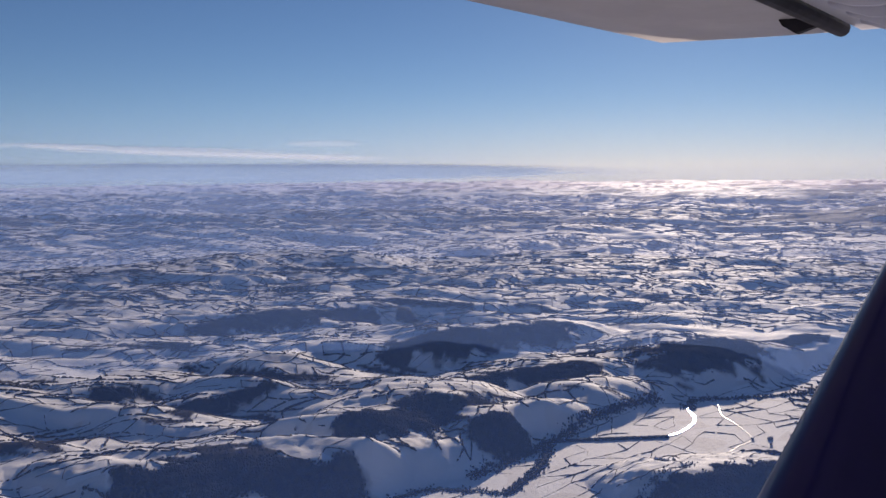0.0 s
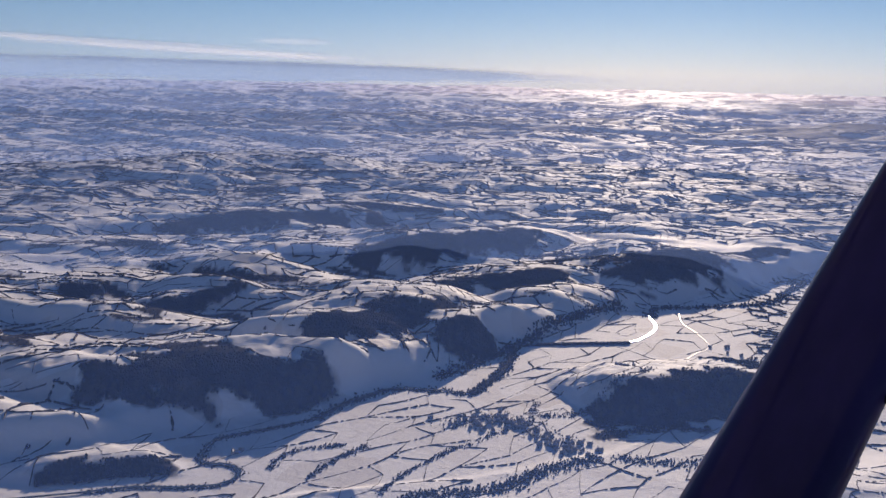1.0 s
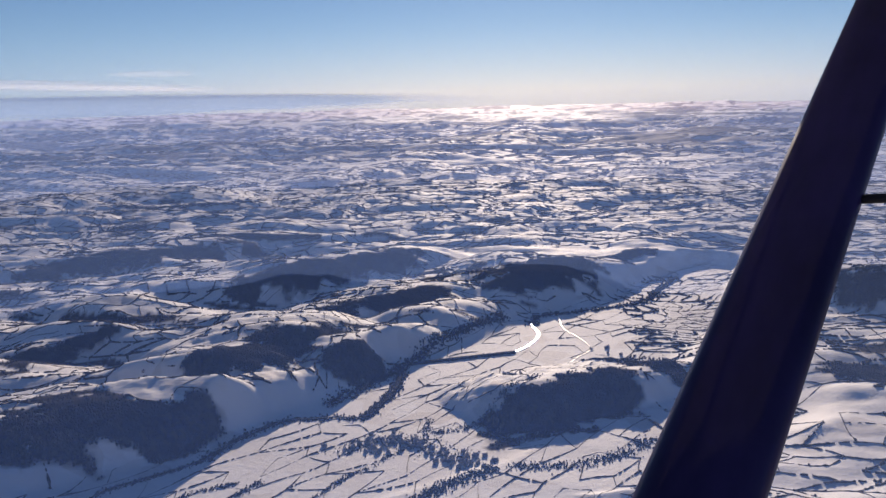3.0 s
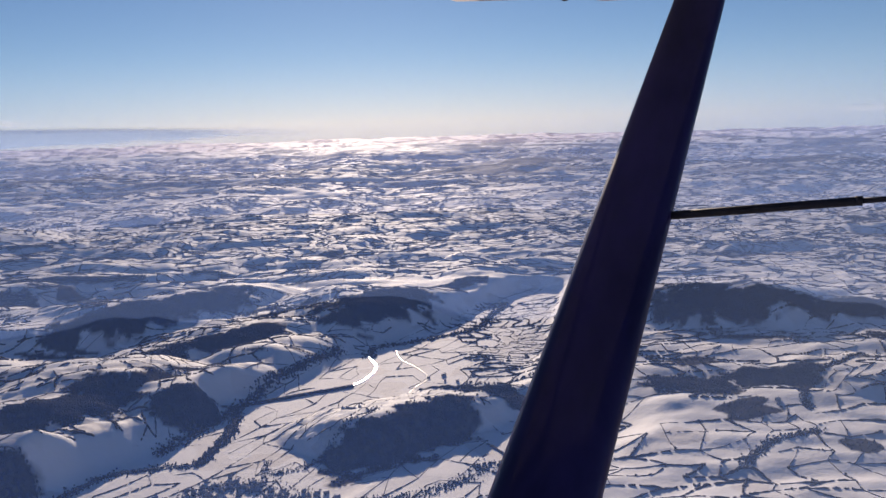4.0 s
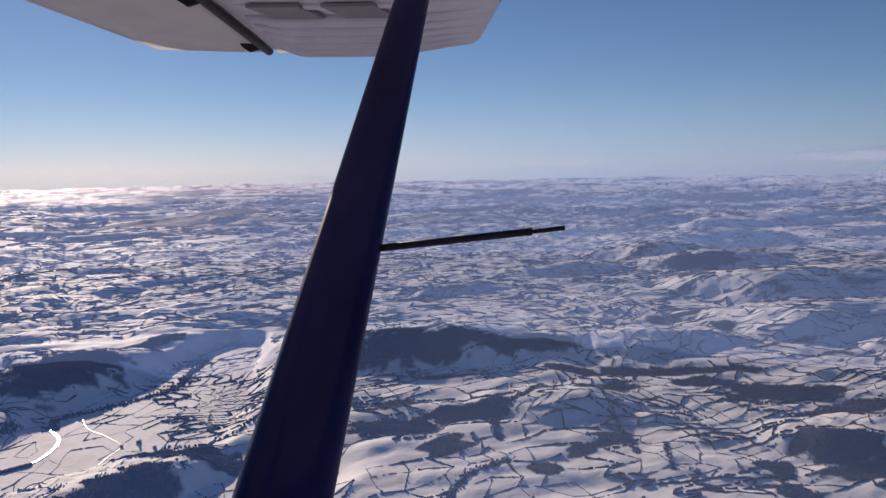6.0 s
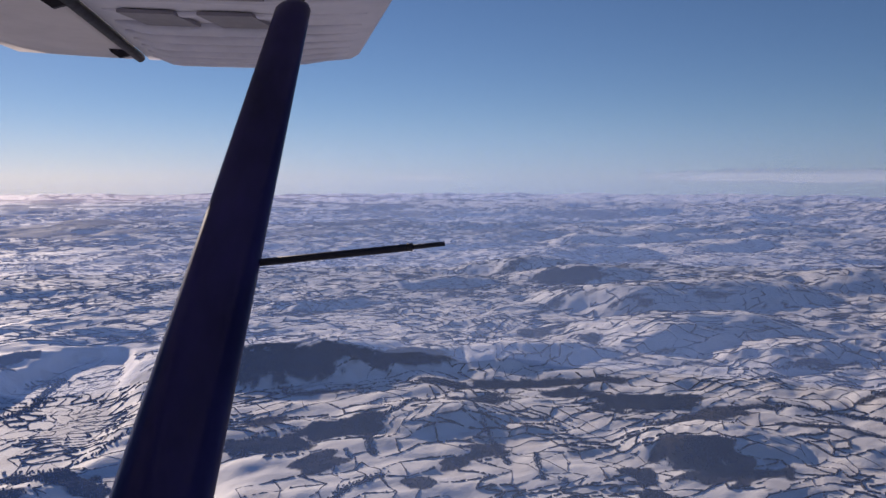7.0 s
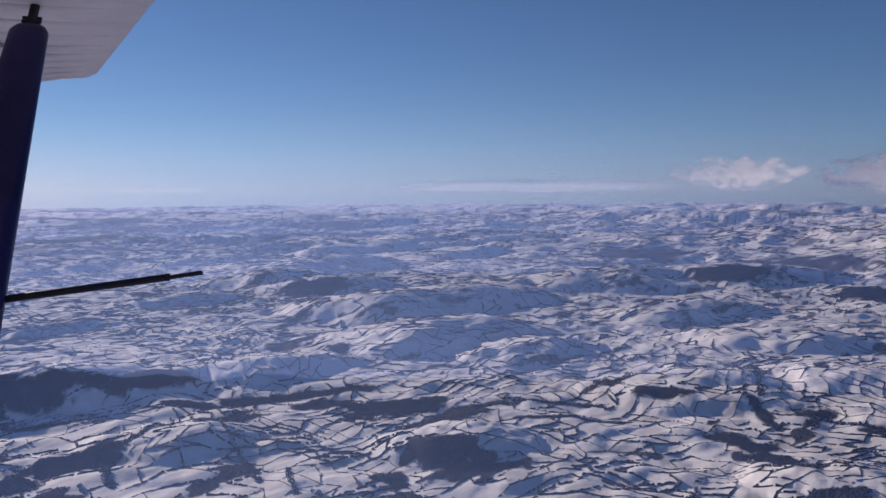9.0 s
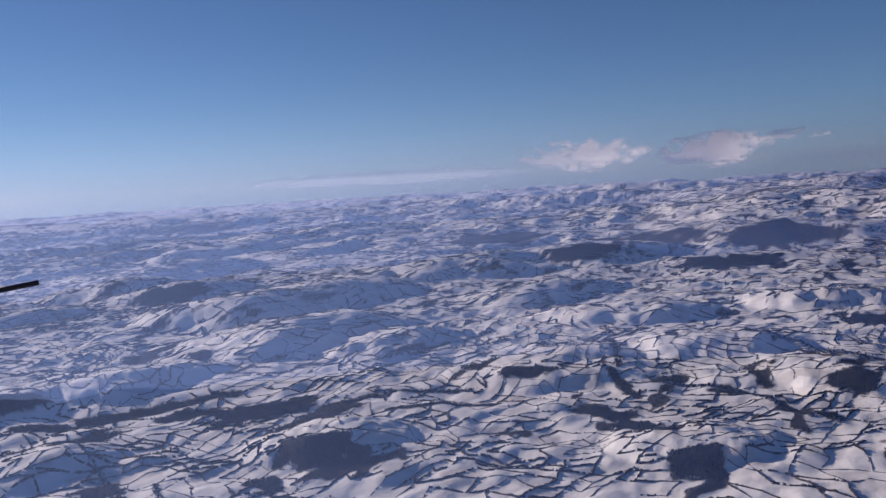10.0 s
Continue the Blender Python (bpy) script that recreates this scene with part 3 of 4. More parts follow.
def meadow_net():
    """Long fields laid along the valley floor."""
    rng = np.random.RandomState(31)
    turn = radians(56)
    c, sn = math.cos(turn), math.sin(turn)
    i, j = np.meshgrid(np.arange(-3, 38), np.arange(-30, 13), indexing="ij")
    a = 12.5 * (i + 0.5 * (j % 2) + 0.75 * (rng.rand(*i.shape) - 0.5))
    b = 6.6 * (j + 0.55 * (rng.rand(*i.shape) - 0.5))
    b = b + 7 * perlin(a / 60 + 2.1, b / 60 + 5.3)
    x, y = -150 + a * c - b * sn, 110 + a * sn + b * c
    p = np.concatenate([np.stack([x[:-1].ravel(), y[:-1].ravel(), x[1:].ravel(), y[1:].ravel()], 1),
                        np.stack([x[:, :-1].ravel(), y[:, :-1].ravel(), x[:, 1:].ravel(), y[:, 1:].ravel()], 1)])
    p = p[rng.rand(len(p)) < 0.74]
    mx, my = (p[:, 0] + p[:, 2]) / 2, (p[:, 1] + p[:, 3]) / 2
    return p[(valley_share(mx, my) >= 0.6) & ((mx < 26) | (my > 290)) & (river_share(mx, my) < 0.93) & in_view(mx, my)]


mv, mf, _, _, _ = hedge_mesh(meadow_net(), 0.7, 0.24, 0.13, 6)
tagged(new("meadow_hedgerow", mesh_of("meadow_hedgerow", mv, mf, HEDGE)), "thin dark hedges and ditches between valley meadows", "hedge", kind="stuff")
far_sides = field_net(7.8, 480, 1120, 22)
far_sides = far_sides[(far_sides[:, 0] < far_sides[:, 1] * 1.2) | (RNG.rand(len(far_sides)) < 0.62)]
fv, ff, fx, fy, fl = hedge_mesh(far_sides, 3.9, 0.55, 0.26, 4)
tagged(new("distant_hedgerow", mesh_of("distant_hedgerow", fv, ff, HEDGE)), "thin dark hedges on the distant snowy hills", "hedge", kind="stuff")

off_sides = field_net(13.0, 1120, 2500, 23)
off_sides = off_sides[(off_sides[:, 0] < off_sides[:, 1] * 0.9) | (RNG.rand(len(off_sides)) < 0.45)]
ov, of, _, _, _ = hedge_mesh(off_sides, 14.0, 1.15, 0.5, 5)
tagged(new("faint_hedgerow", mesh_of("faint_hedgerow", ov, of, HEDGE)), "faint hedge lines and tree belts near the horizon", "hedge", kind="stuff")

pick = RNG.rand(len(hx)) < 0.17 * hl
jx, jy = hx[pick] + (RNG.rand(pick.sum()) - 0.5) * 0.8, hy[pick] + (RNG.rand(pick.sum()) - 0.5) * 0.8
tagged(new("hedge_trees", trees_mesh("hedge_trees", jx, jy, 0.30 + 0.4 * RNG.rand(len(jx)), HEDGE)), "bare trees standing along the field hedges", "tree", kind="stuff")
pick = RNG.rand(len(fx)) < 0.32 * fl
jx, jy = fx[pick] + (RNG.rand(pick.sum()) - 0.5) * 2, fy[pick] + (RNG.rand(pick.sum()) - 0.5) * 2
tagged(new("distant_trees", trees_mesh("distant_trees", jx, jy, 0.45 + 0.6 * RNG.rand(len(jx)), HEDGE, True)), "small clumps of bare trees on far hills", "tree", kind="stuff")


def tree_line(points, per_metre, spread, size, label):
    c = curve_through(points, 0.5)
    n = int(len(c) * 0.5 * per_metre)
    q = c[RNG.randint(0, len(c), n)] + RNG.randn(n, 2) * spread
    tagged(new("tree_line", trees_mesh("tree_line", q[:, 0], q[:, 1], size * (0.6 + 0.8 * RNG.rand(n)), WOOD)), label, "trees", "tree lines", "stuff")


tree_line(RIVER[2:17], 16, 0.7, 0.30, "bare scrub on both river banks")
tree_line(RIVER[13:22], 8, 1.2, 0.45, "bare riverside trees along the winding river")
tree_line(RIVER[17:22], 14, 0.9, 0.50, "dark belt of alders along the straight reach")
tree_line([(x + 0.3, y - 1.1) for x, y in RIVER[21:25]], 24, 0.35, 0.75, "bare trees in front of the lower river bend")
tree_line(RIVER[27:], 5, 1.2, 0.8, "bare riverside trees in the upper valley")
tree_line([(-70.2, 245.3), (-63.1, 261.2), (-54.1, 283.2), (-43.6, 306.8), (-32.9, 325.8), (-22.1, 343.8)], 13, 1.3, 0.6, "belt of bare trees along the valley edge")
tree_line([(-91.5, 172.8), (-90.4, 182.7), (-80, 190.6)], 12, 0.6, 0.32, "bare trees along a meadow ditch")
tree_line([(-80.6, 171.3), (-79, 180), (-74, 192)], 12, 0.6, 0.32, "bare trees on a field edge by the river")
tree_line([(-61.2, 168.1), (-59.7, 179.9), (-52, 198.2)], 9, 0.5, 0.32, "bare trees along a snowy lane")
tree_line([(-62, 160), (-50.1, 171.1), (-37.2, 178.7), (-26.2, 193.6), (-16, 203)], 22, 1.5, 0.36, "belt of bare trees on the near valley edge")
tree_line([(-50.6, 198.6), (-44, 210), (-36.9, 221.3), (-37.8, 236.2)], 7, 0.8, 0.3, "bare trees along the village street")
tree_line([(-10, 205), (2, 206), (14, 212), (26, 224)], 14, 1.4, 0.34, "bare trees along the lane below the wooded hill")
tree_line([(-34, 226), (-24, 232), (-14, 246), (-6, 256)], 9, 1.0, 0.34, "bare trees between the village and the hill")
tree_line([(26, 300), (38, 296), (52, 300), (62, 310)], 3.0, 0.9, 0.6, "bare trees along a hedge beyond the hill")
tree_line([(89.5, 203.8), (97, 212), (105.1, 218.3), (118.4, 222.2)], 16, 1.0, 0.4, "thick dark tree belt curving round a field")
tree_line([(124.8, 239.8), (131, 255), (142.2, 266.4), (166.6, 283.8)], 10, 0.8, 0.45, "bare trees along a winding lane")
tree_line([(186.4, 278), (172.3, 242.9), (157.8, 210.6)], 6, 0.6, 0.4, "bare trees along a long field hedge")
tree_line([(172.4, 215.3), (165, 205), (158.3, 193.8)], 9, 0.5, 0.36, "bare trees in a dark field hedge")
tree_line([(267.7, 212.9), (282, 209), (295, 202.7), (307.2, 177)], 13, 1.2, 0.5, "dark belt of bare trees in a hollow")
tree_line([(330.1, 251.8), (371.6, 224.5), (398.9, 205.6)], 4, 1.2, 0.6, "bare trees along a straight valley lane")
tree_line([(419.1, 156.3), (385, 141), (350, 127.3)], 7, 0.8, 0.5, "dark line of trees running down a slope")
tree_line([(331.8, 119.7), (338, 98), (336.7, 75.5), (307.7, 43)], 9, 0.9, 0.45, "bare trees along a curving dark lane")
tree_line([(436.9, 86.3), (418.5, 53), (402.1, 27)], 9, 2.0, 0.6, "bare trees in a narrow side valley")


# ---- village and farms ----
STONE = paint("grey_house_stone", (0.22, 0.21, 0.21), (0.34, 0.32, 0.31), 0.9, 0, 2.0)
ROOF = paint("snow_dusted_slate", (0.10, 0.10, 0.12), (0.55, 0.55, 0.58), 0.8, 0, 1.3)


def box(bm, x0, x1, y0, y1, z0, z1):
    v = [bm.verts.new(p) for p in ((x0, y0, z0), (x1, y0, z0), (x1, y1, z0), (x0, y1, z0), (x0, y0, z1), (x1, y0, z1), (x1, y1, z1), (x0, y1, z1))]
    for f in ((0, 3, 2, 1), (4, 5, 6, 7), (0, 1, 5, 4), (1, 2, 6, 5), (2, 3, 7, 6), (3, 0, 4, 7)):
        bm.faces.new([v[i] for i in f])


def piece(name, bm, mat, parent):
    me = bpy.data.meshes.new(name)
    bm.normal_update()
    bm.to_mesh(me)
    bm.free()
    me.materials.append(mat)
    ob = new(name, me)
    ob.parent = parent
    return ob


def house():
    base = new("house")
    bm = bmesh.new()
    box(bm, -0.6, 0.6, -0.36, 0.36, -0.3, 0.5)
    piece("wall", bm, STONE, base)
    bm = bmesh.new()
    a = [bm.verts.new((x, y, z)) for x in (-0.65, 0.65) for y, z in ((-0.42, 0.46), (0.42, 0.46), (0.0, 0.88))]
    for f in ((0, 1, 2), (3, 5, 4), (0, 2, 5, 3), (1, 4, 5, 2), (0, 3, 4, 1)):
        bm.faces.new([a[i] for i in f])
    piece("roof", bm, ROOF, base)
    bm = bmesh.new()
    box(bm, 0.42, 0.56, -0.08, 0.08, 0.7, 1.05)
    piece("chimney", bm, STONE, base)
    return tagged(base, "small grey stone house with snow-dusted slate roof", "house", "houses in the valley")


def settle():
    spots = []
    for cx, cy, n, s in ((-54, 213, 16, 4.0), (-47, 220, 22, 4.0), (-39, 217, 14, 3.5), (-30, 211, 16, 3.5), (-23, 208, 22, 3.2), (-13, 262, 7, 2.4), (20, 308, 6, 5), (120, 245, 3, 2), (165, 190, 4, 2),
                        (225, 215, 3, 2), (268, 100, 3, 2), (60, 330, 6, 4), (-132, 246, 3, 2), (160, 316, 3, 2), (200, 235, 4, 2.5), (-104, 178, 4, 1.5)):
        for _ in range(n):
            spots.append((cx + RNG.randn() * s, cy + RNG.randn() * s * 0.7))
    first = None
    for x, y in spots:
        z = float(land(np.array([x]), np.array([y]))[0])
        m = pose(x, y, z, 0, 0, float(RNG.choice([20, 35, 110, 120, 75]) + RNG.randn() * 8)) @ Matrix.Diagonal((0.85 + 0.5 * RNG.rand(), 1, 0.9 + 0.3 * RNG.rand(), 1))
        if first is None:
            first = house()
            first.matrix_world = m
        else:
            h = copy_thing(first, m)
            h.matrix_basis = m


settle()
tree_line([(-58, 212), (-47, 220), (-38, 219), (-29, 212), (-22, 208)], 13.0, 2.6, 0.30, "bare garden trees among the village houses")


# ---- winter haze imitated by tinted translucent shells, one behind another ----
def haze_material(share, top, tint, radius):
    m, n, l, b = material("haze_shell")
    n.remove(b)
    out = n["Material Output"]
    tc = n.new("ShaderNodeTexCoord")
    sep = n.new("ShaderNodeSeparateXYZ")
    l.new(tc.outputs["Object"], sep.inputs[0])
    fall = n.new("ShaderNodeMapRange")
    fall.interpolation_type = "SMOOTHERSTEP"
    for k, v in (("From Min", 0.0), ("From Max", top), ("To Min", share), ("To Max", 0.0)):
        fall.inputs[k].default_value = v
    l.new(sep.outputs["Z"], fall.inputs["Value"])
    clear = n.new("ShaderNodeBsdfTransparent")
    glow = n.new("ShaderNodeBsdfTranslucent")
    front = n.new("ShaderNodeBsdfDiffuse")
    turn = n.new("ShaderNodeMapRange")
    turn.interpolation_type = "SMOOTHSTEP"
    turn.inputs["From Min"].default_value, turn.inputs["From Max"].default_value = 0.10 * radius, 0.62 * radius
    aside = n.new("ShaderNodeMath")          # sun's warmth put into the tint, bluer to both sides
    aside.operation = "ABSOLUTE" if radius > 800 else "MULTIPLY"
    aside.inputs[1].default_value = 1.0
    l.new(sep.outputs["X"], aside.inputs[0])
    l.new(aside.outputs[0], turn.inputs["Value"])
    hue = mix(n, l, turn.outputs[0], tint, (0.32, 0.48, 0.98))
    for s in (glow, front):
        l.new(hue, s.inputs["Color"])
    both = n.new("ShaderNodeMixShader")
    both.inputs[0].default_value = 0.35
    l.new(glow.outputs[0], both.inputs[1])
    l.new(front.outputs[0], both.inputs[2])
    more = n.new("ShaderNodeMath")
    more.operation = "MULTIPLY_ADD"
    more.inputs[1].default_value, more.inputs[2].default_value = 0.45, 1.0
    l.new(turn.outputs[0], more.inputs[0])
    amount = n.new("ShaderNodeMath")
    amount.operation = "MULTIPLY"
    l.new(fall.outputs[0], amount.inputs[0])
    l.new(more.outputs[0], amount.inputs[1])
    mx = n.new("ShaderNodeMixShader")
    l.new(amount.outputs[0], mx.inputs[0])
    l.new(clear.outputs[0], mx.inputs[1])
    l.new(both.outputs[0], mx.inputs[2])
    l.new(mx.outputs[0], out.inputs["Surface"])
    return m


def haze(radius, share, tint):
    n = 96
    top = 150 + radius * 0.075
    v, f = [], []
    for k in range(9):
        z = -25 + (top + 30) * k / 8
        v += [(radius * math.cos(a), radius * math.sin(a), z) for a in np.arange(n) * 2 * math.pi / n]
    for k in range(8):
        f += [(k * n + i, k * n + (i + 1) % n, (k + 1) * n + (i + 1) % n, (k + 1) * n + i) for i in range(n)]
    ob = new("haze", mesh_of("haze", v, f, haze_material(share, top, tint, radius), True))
    tagged(ob, "tinted translucent shell standing in for winter haze", "haze", "haze layers", "structure")


# nearest shells veil all ground in blue, lifting the dark tones
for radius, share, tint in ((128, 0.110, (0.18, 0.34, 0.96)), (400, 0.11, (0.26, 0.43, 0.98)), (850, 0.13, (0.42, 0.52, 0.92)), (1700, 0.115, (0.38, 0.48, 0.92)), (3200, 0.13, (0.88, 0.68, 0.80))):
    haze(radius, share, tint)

# ---- low cloud beyond the hills ----
def cloud_material(name, thick, colour, scale, seed, broken):
    """Soft vapour: thin at the rim, broken by two sizes of billow."""
    m, n, l, b = material(name)
    n.remove(b)
    out = n["Material Output"]
    tc = n.new("ShaderNodeTexCoord")
    mp = n.new("ShaderNodeMapping")
    mp.inputs["Location"].default_value = (seed, seed * 0.7, 0)
    mp.inputs["Scale"].default_value = scale
    l.new(tc.outputs["Object"], mp.inputs[0])
    nz = n.new("ShaderNodeTexNoise")
    nz.inputs["Scale"].default_value, nz.inputs["Detail"].default_value, nz.inputs["Roughness"].default_value = 1.0, 8, 0.66
    l.new(mp.outputs[0], nz.inputs[0])
    flat = n.new("ShaderNodeVectorMath")
    flat.operation = "MULTIPLY"
    flat.inputs[1].default_value = (1, 0, 1)
    l.new(tc.outputs["Object"], flat.inputs[0])
    ln = n.new("ShaderNodeVectorMath")
    ln.operation = "LENGTH"
    l.new(flat.outputs[0], ln.inputs[0])
    soft = n.new("ShaderNodeMath")
    soft.operation = "SUBTRACT"
    l.new(nz.outputs[0], soft.inputs[0])
    rim = n.new("ShaderNodeMath")
    rim.operation = "MULTIPLY_ADD"
    rim.inputs[1].default_value, rim.inputs[2].default_value = 0.45 - broken * 0.5, broken
    l.new(ln.outputs["Value"], rim.inputs[0])
    l.new(rim.outputs[0], soft.inputs[1])
    share = n.new("ShaderNodeMapRange")
    share.interpolation_type = "SMOOTHSTEP"
    for k, v in (("From Min", 0.0), ("From Max", 0.30 - broken * 0.3), ("To Min", 0.0), ("To Max", thick)):
        share.inputs[k].default_value = v
    l.new(soft.outputs[0], share.inputs["Value"])
    edge = n.new("ShaderNodeMapRange")
    edge.interpolation_type = "SMOOTHSTEP"
    for k, v in (("From Min", 0.60), ("From Max", 1.0), ("To Min", 1.0), ("To Max", 0.0)):
        edge.inputs[k].default_value = v
    l.new(ln.outputs["Value"], edge.inputs["Value"])
    body = n.new("ShaderNodeMath")
    body.operation = "MULTIPLY"
    l.new(share.outputs[0], body.inputs[0])
    l.new(edge.outputs[0], body.inputs[1])
    clear = n.new("ShaderNodeBsdfTransparent")
    thru = n.new("ShaderNodeBsdfTranslucent")
    face = n.new("ShaderNodeBsdfDiffuse")
    for s in (thru, face):
        s.inputs["Color"].default_value = (*colour, 1)
    both = n.new("ShaderNodeMixShader")
    both.inputs[0].default_value = 0.15
    l.new(thru.outputs[0], both.inputs[1])
    l.new(face.outputs[0], both.inputs[2])
    mx = n.new("ShaderNodeMixShader")
    l.new(body.outputs[0], mx.inputs[0])
    l.new(clear.outputs[0], mx.inputs[1])
    l.new(both.outputs[0], mx.inputs[2])
    l.new(mx.outputs[0], out.inputs["Surface"])
    return m


def cloud(azimuth, rise, half_az, half_el, thick, colour, label, scale=(2.2, 1, 1.6), tilt=0.0, radius=4400.0, seed=0.0, broken=0.0):
    """A lumpy bank, centred at that bearing and elevation from the eye, in degrees."""
    bm = bmesh.new()
    bmesh.ops.create_icosphere(bm, subdivisions=4, radius=1.0)
    for v in bm.verts:
        p = v.co * 1.6 + Vector((seed, azimuth, 0))
        v.co *= 1.3 + 0.14 * noise.noise(p) + 0.08 * noise.noise(p * 3) + 0.05 * noise.noise(p * 7)
    bmesh.ops.delete(bm, geom=[v for v in bm.verts if v.co.y > 0.12], context="VERTS")
    me = bpy.data.meshes.new("cloud")
    bm.to_mesh(me)
    bm.free()
    for p in me.polygons:
        p.use_smooth = True
    me.materials.append(cloud_material("cloud_vapour", thick, colour, scale, seed, broken))
    ob = new("cloud", me)
    a = radians(azimuth)
    size = (radius * math.tan(radians(half_az)), 90.0, radius * math.tan(radians(half_el)))
    ob.matrix_world = pose(radius * math.sin(a), radius * math.cos(a), HEIGHT + radius * math.tan(radians(rise)), 0, tilt, -azimuth) @ Matrix.Diagonal((*size, 1))
    return tagged(ob, label, "cloud", "low clouds")


GREY = (0.62, 0.66, 0.76)
PALE, WARM, SLATE = (0.95, 0.94, 0.95), (1.0, 0.93, 0.90), (0.26, 0.37, 0.54)
cloud(-34.0, 0.98, 15.0, 0.42, 0.30, WARM, "long pale pink streak of thin cloud near the horizon", (5, 1, 1.6), 2.4, seed=3.0)
cloud(-36.0, -0.35, 33.0, 0.85, 0.9, SLATE, "slate blue strip of distant cloud along the horizon", (3, 1, 0.8), 0.4, 3000.0, seed=7.0)
cloud(-25.9, 1.50, 3.2, 0.28, 0.16, PALE, "small pale lens of thin high cloud", (1.4, 1, 0.8), seed=11.0)
cloud(55.0, 0.12, 12.0, 0.60, 0.40, GREY, "flat pale bank of cloud over the far hills", (5, 1, 1.6), seed=5.0)
cloud(68.2, 0.85, 5.4, 1.45, 0.75, WARM, "soft pinkish heap of cloud over snowy mountains", (3.6, 1, 2.0), seed=6.0, broken=0.19)
cloud(76.4, 0.80, 4.6, 1.5, 0.95, WARM, "bright pinkish cumulus over snowy mountains", (3.4, 1, 2.0), 0, 4350.0, seed=9.0, broken=0.16)
cloud(80.3, 1.35, 4.5, 0.50, 0.5, WARM, "thin streak of cloud trailing from a cumulus", (4, 1, 0.9), -1.5, 4550.0, seed=14.0, broken=0.22)
cloud(85.5, -0.10, 6.0, 0.6, 0.25, PALE, "low pale cloud beyond the mountains", (2.2, 1, 0.9), seed=17.0)
cloud(30.9, 0.02, 3.6, 0.30, 0.14, PALE, "small pale cloud low on the horizon", (1.6, 1, 0.9), seed=21.0)


# ---- the aircraft ----
NOSE = -25.2
aircraft = new("aircraft")
aircraft.matrix_world = pose(0, 0, HEIGHT, 0, 0, NOSE)
tagged(aircraft, "high-wing light aircraft with white ribbed wing and navy strut", "aircraft")


def part(name, bm, mat, parent, label="", smooth_faces=True):
    me = bpy.data.meshes.new(name)
    bm.normal_update()
    bm.to_mesh(me)
    bm.free()
    for p in me.polygons:
        p.use_smooth = smooth_faces
    me.materials.append(mat)
    ob = new(name, me)
    ob.parent = parent
    if label:
        ob["label"] = label
    return ob


def loft(bm, rings, close=True, caps=True):
    rows = [[bm.verts.new(p) for p in ring] for ring in rings]
    n = len(rows[0])
    for a, b in zip(rows, rows[1:]):
        for i in range(n if close else n - 1):
            j = (i + 1) % n
            bm.faces.new((a[i], a[j], b[j], b[i]))
    if caps:
        bm.faces.new(list(reversed(rows[0])))
        bm.faces.new(rows[-1])
    return rows


def rod(bm, a, b, radius, sides=12, radius_end=None):
    a, b = Vector(a), Vector(b)
    q = (b - a).to_track_quat("Z", "Y")
    rings = []
    for p, r in ((a, radius), (b, radius_end or radius)):
        rings.append([p + q @ Vector((r * math.cos(k), r * math.sin(k), 0)) for k in np.arange(sides) * 2 * math.pi / sides])
    loft(bm, rings)


def lead(v):       # leading edge, forward of the eye
    return 0.376 - 0.092 * v - 2.0 * max(0.0, v - 3.25) ** 2


def trail(v):
    return -1.764 + 0.135 * v


ROD_U = -0.81
TIP_LEAD, TIP_TRAIL = 3.36, 3.42


def tip_v(u):
    k = (u + 1.3) / 1.35
    return TIP_TRAIL + (TIP_LEAD - TIP_TRAIL) * min(max(k, 0), 1)


def under(u, v):
    """Height of the wing's lower skin over the eye."""
    k = (u - trail(v)) / (lead(v) - trail(v))
    return 0.540 - 0.032 * k + 0.05 * (3.4 - v) - 0.016 * math.sin(math.pi * min(max(k, 0), 1)) + 0.05 * max(0, k - 0.86) ** 1.3 * 4


def wing_skin():
    bm = bmesh.new()
    us = [0, 0.1, 0.2, 0.3, 0.4, 0.5, 0.6, 0.7, 0.78, 0.85, 0.9, 0.94, 0.97, 0.99, 1.0]
    rings = []
    for s in np.linspace(0, 1, 30):
        ring = []
        top = []
        for k in us:
            v = 0.55 + s * (tip_v(ROD_U + 0.02 + k * (0.9)) - 0.55)
            a, b = ROD_U + 0.03, lead(v)
            u = a + k * (b - a)
            ring.append((u, v, under(u, v)))
            top.append((u, v, under(u, v) + 0.012 + 0.16 * math.sin(math.pi * (0.16 + 0.84 * k)) ** 0.7))
        rings.append(ring + top[::-1])
    loft(bm, rings)
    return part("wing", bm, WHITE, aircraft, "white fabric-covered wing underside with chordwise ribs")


wing = wing_skin()


def rib(v0):
    bm = bmesh.new()
    rings = []
    for k in np.linspace(0.02, 0.97, 22):
        u = ROD_U + 0.05 + k * (lead(v0) - ROD_U - 0.08)
        v = v0
        z = under(u, v)
        e = (0.036 if v0 > 2.65 else 0.013) * min(1, 8 * k, max(0.02, 2.6 * (0.97 - k)))
        rings.append([(u, v - 0.026, z + 0.004), (u, v - 0.012, z - e), (u, v + 0.012, z - e), (u, v + 0.026, z + 0.004)])
    loft(bm, rings)
    return part("rib", bm, WHITE, wing)


for v0 in (0.92, 1.1, 1.28, 1.46, 1.64, 1.82, 2.0, 2.18, 2.36, 2.54, 2.70, 2.84, 2.97, 3.09, 3.20, 3.29):
    rib(v0)


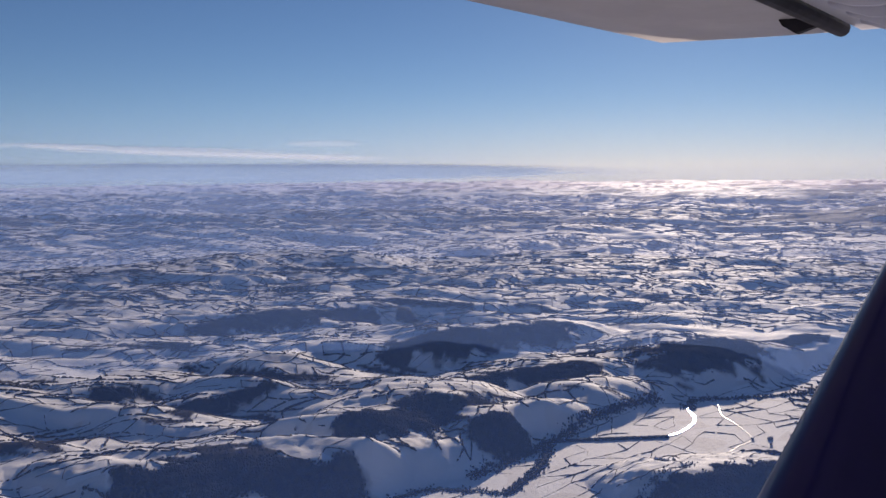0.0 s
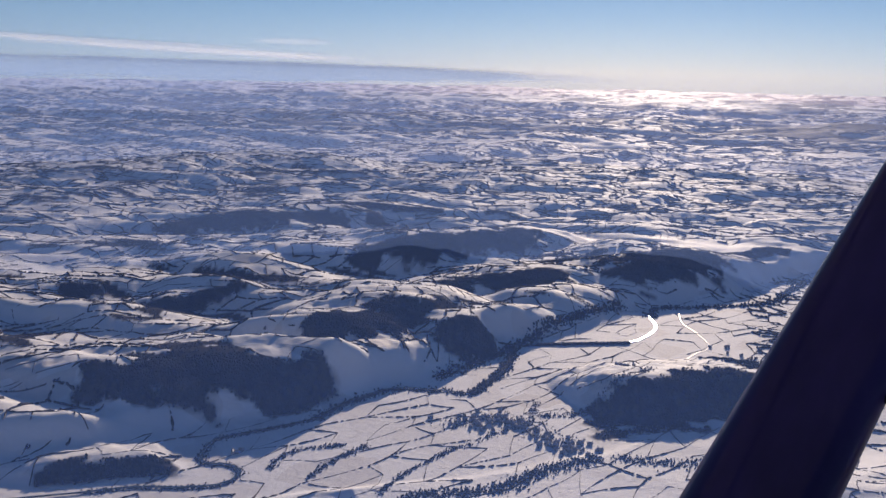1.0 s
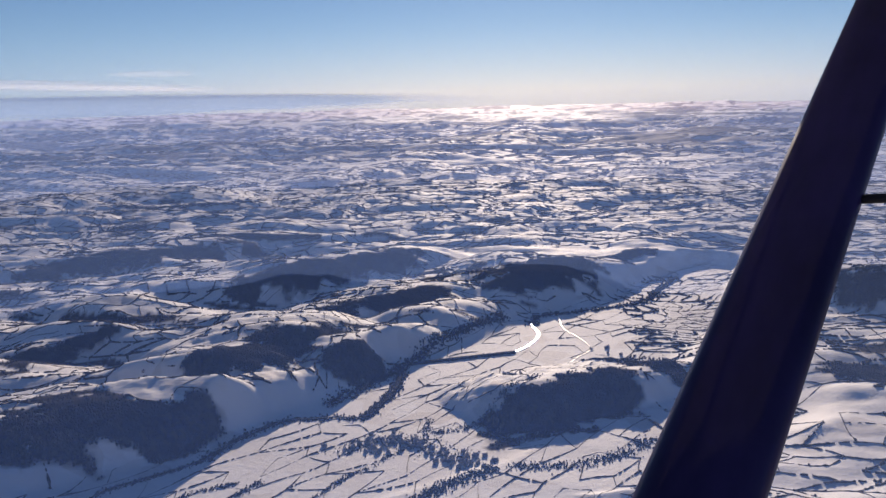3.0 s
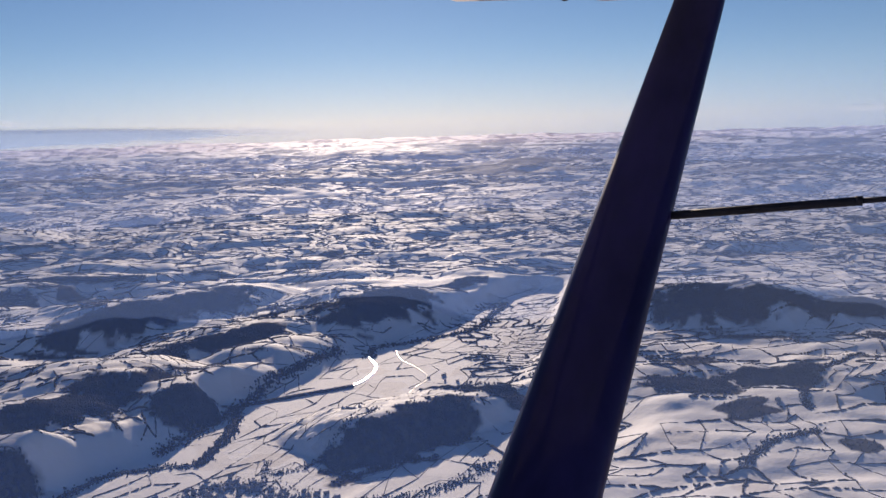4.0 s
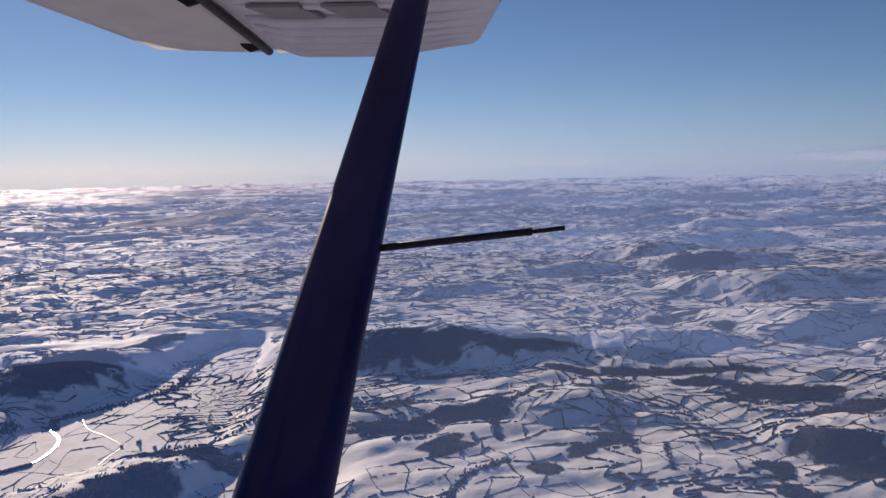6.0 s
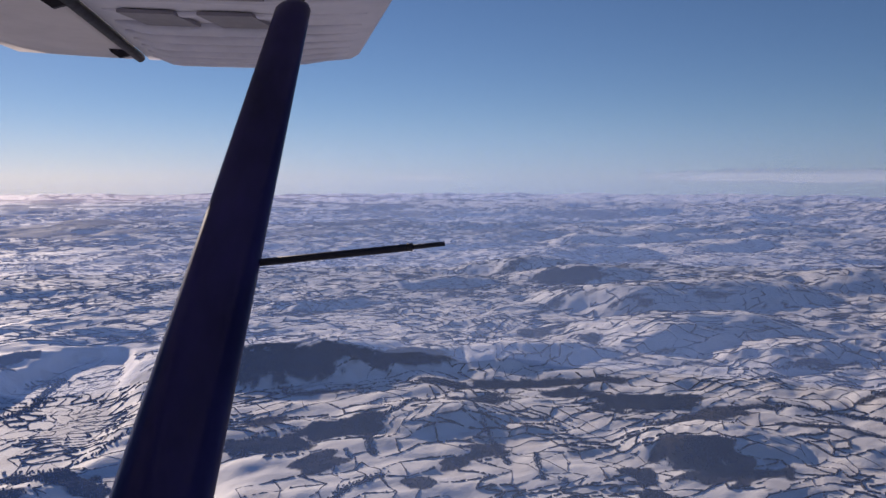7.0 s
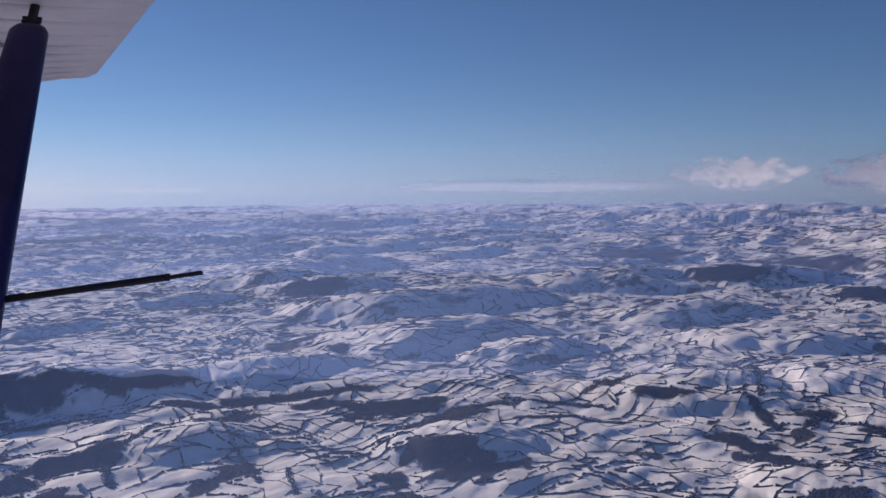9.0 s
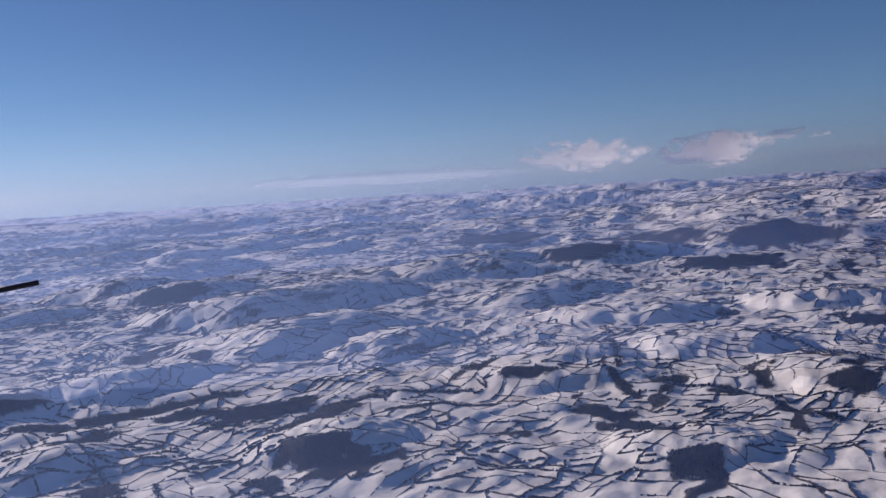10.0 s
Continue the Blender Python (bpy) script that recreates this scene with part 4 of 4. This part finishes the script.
def aileron():
    bm = bmesh.new()
    rings = []
    for s in np.linspace(0, 1, 14):
        ring, top = [], []
        for k in (0, 0.25, 0.5, 0.75, 0.95, 1.0):
            v = 0.7 + s * (tip_v(-1.27 + 0.42 * k) - 0.7)
            a, b = trail(v), ROD_U - 0.03
            u = a + k * (b - a)
            ring.append((u, v, under(u, v)))
            top.append((u, v, under(u, v) + 0.006 + 0.06 * k))
        rings.append(ring + top[::-1])
    loft(bm, rings)
    return part("aileron", bm, AILERON_GREY, aircraft, "smooth grey aileron behind the hinge line")


flap = aileron()


def hinge_tube():
    bm = bmesh.new()
    rod(bm, (ROD_U, 0.7, under(ROD_U, 0.7) - 0.008), (ROD_U, tip_v(ROD_U) - 0.04, under(ROD_U, 3.3) - 0.004), 0.019)
    return part("hinge_tube", bm, BLACK, flap, "dark hinge tube")


hinge_tube()


def hinge_bracket(v):
    bm = bmesh.new()
    z = under(ROD_U, v) + 0.005
    rings = [[(ROD_U - 0.085, v + w, z), (ROD_U - 0.075, v + w, z - 0.016), (ROD_U - 0.045, v + w, z - 0.036), (ROD_U, v + w, z - 0.024), (ROD_U, v + w, z)] for w in (-0.010, 0.010)]
    loft(bm, rings)
    return part("hinge_bracket", bm, BLACK, flap, "black triangular hinge bracket", False)


for v in (1.55, 2.42, 3.21):
    hinge_bracket(v)


def patch(u, v, du, dv):
    bm = bmesh.new()
    rings = []
    for a in np.linspace(-1, 1, 5):
        low = [(u + a * du + 0.03 * k, v + k * dv, under(u + a * du, v + k * dv) - 0.016) for k in np.linspace(-1, 1, 4)]
        rings.append(low + [(x, y, z + 0.012) for x, y, z in reversed(low)])
    loft(bm, rings)
    return part("fabric_patch", bm, PATCH, wing, "grey square patch on the wing skin", False)


for u, v in ((-0.577, 2.58), (-0.335, 2.58), (-0.60, 2.22), (-0.34, 2.22)):
    patch(u, v, 0.085, 0.085)

FOOT, HEAD = Vector((-0.392, 0.801, -0.902)), Vector((-0.131, 2.075, 0.478))


def strut_section(c, chord, thick, n=28):
    out = []
    axis = (HEAD - FOOT).normalized()
    across = Vector((1, 0, 0)).cross(axis).normalized()
    for i in range(n):
        a = 2 * math.pi * i / n
        u = 0.5 * math.copysign(abs(math.cos(a)) ** 0.9, math.cos(a))
        w = 0.5 * math.copysign(abs(math.sin(a)) ** 0.9, math.sin(a))
        out.append(c + Vector((u * chord, 0, 0)) + across * (w * thick))
    return out


def strut():
    bm = bmesh.new()
    rings = []
    for s in np.linspace(0, 1, 30):
        taper = 1.38 - 0.74 * s
        rings.append(strut_section(FOOT.lerp(HEAD, s), 0.148 * taper, 0.074 * taper))
    top = HEAD + (HEAD - FOOT).normalized() * 0.02
    rings.append(strut_section(top, 0.078, 0.036))
    rings.append(strut_section(top + (HEAD - FOOT).normalized() * 0.014, 0.045, 0.024))
    loft(bm, rings)
    return part("strut", bm, NAVY, aircraft, "dark navy streamlined wing strut, gloss paint with lighter sheen painted in")


brace = strut()


def strut_fitting():
    bm = bmesh.new()
    d = (HEAD - FOOT).normalized()
    a = HEAD + d * 0.02
    rod(bm, a, a + d * 0.165, 0.012, 12)
    for k in (0.03, 0.045):
        rod(bm, a + d * k - Vector((0.024, 0, 0)), a + d * k + Vector((0.024, 0, 0)), 0.005, 8)
    rod(bm, a + d * 0.140, a + d * 0.155, 0.020, 14, 0.034)
    rod(bm, a + d * 0.155, a + d * 0.21, 0.040, 14, 0.046)
    return part("strut_fitting", bm, BLACK, brace, "black bolted ball-joint fitting", True)


strut_fitting()


def pitot_tube():
    bm = bmesh.new()
    c = FOOT.lerp(HEAD, 0.546) + Vector((0.066, 0, 0))
    tip = c + Vector((0.392, 0, 0.0363))
    mid = c.lerp(tip, 0.82)
    rod(bm, c, mid, 0.0078, 12)
    rod(bm, mid, tip, 0.0050, 12)
    rod(bm, mid - Vector((0.01, 0, 0)), mid + Vector((0.002, 0, 0)), 0.0083, 12)
    return part("pitot_tube", bm, BLACK, brace, "slim dark pitot tube pointing forward")


pitot_tube()
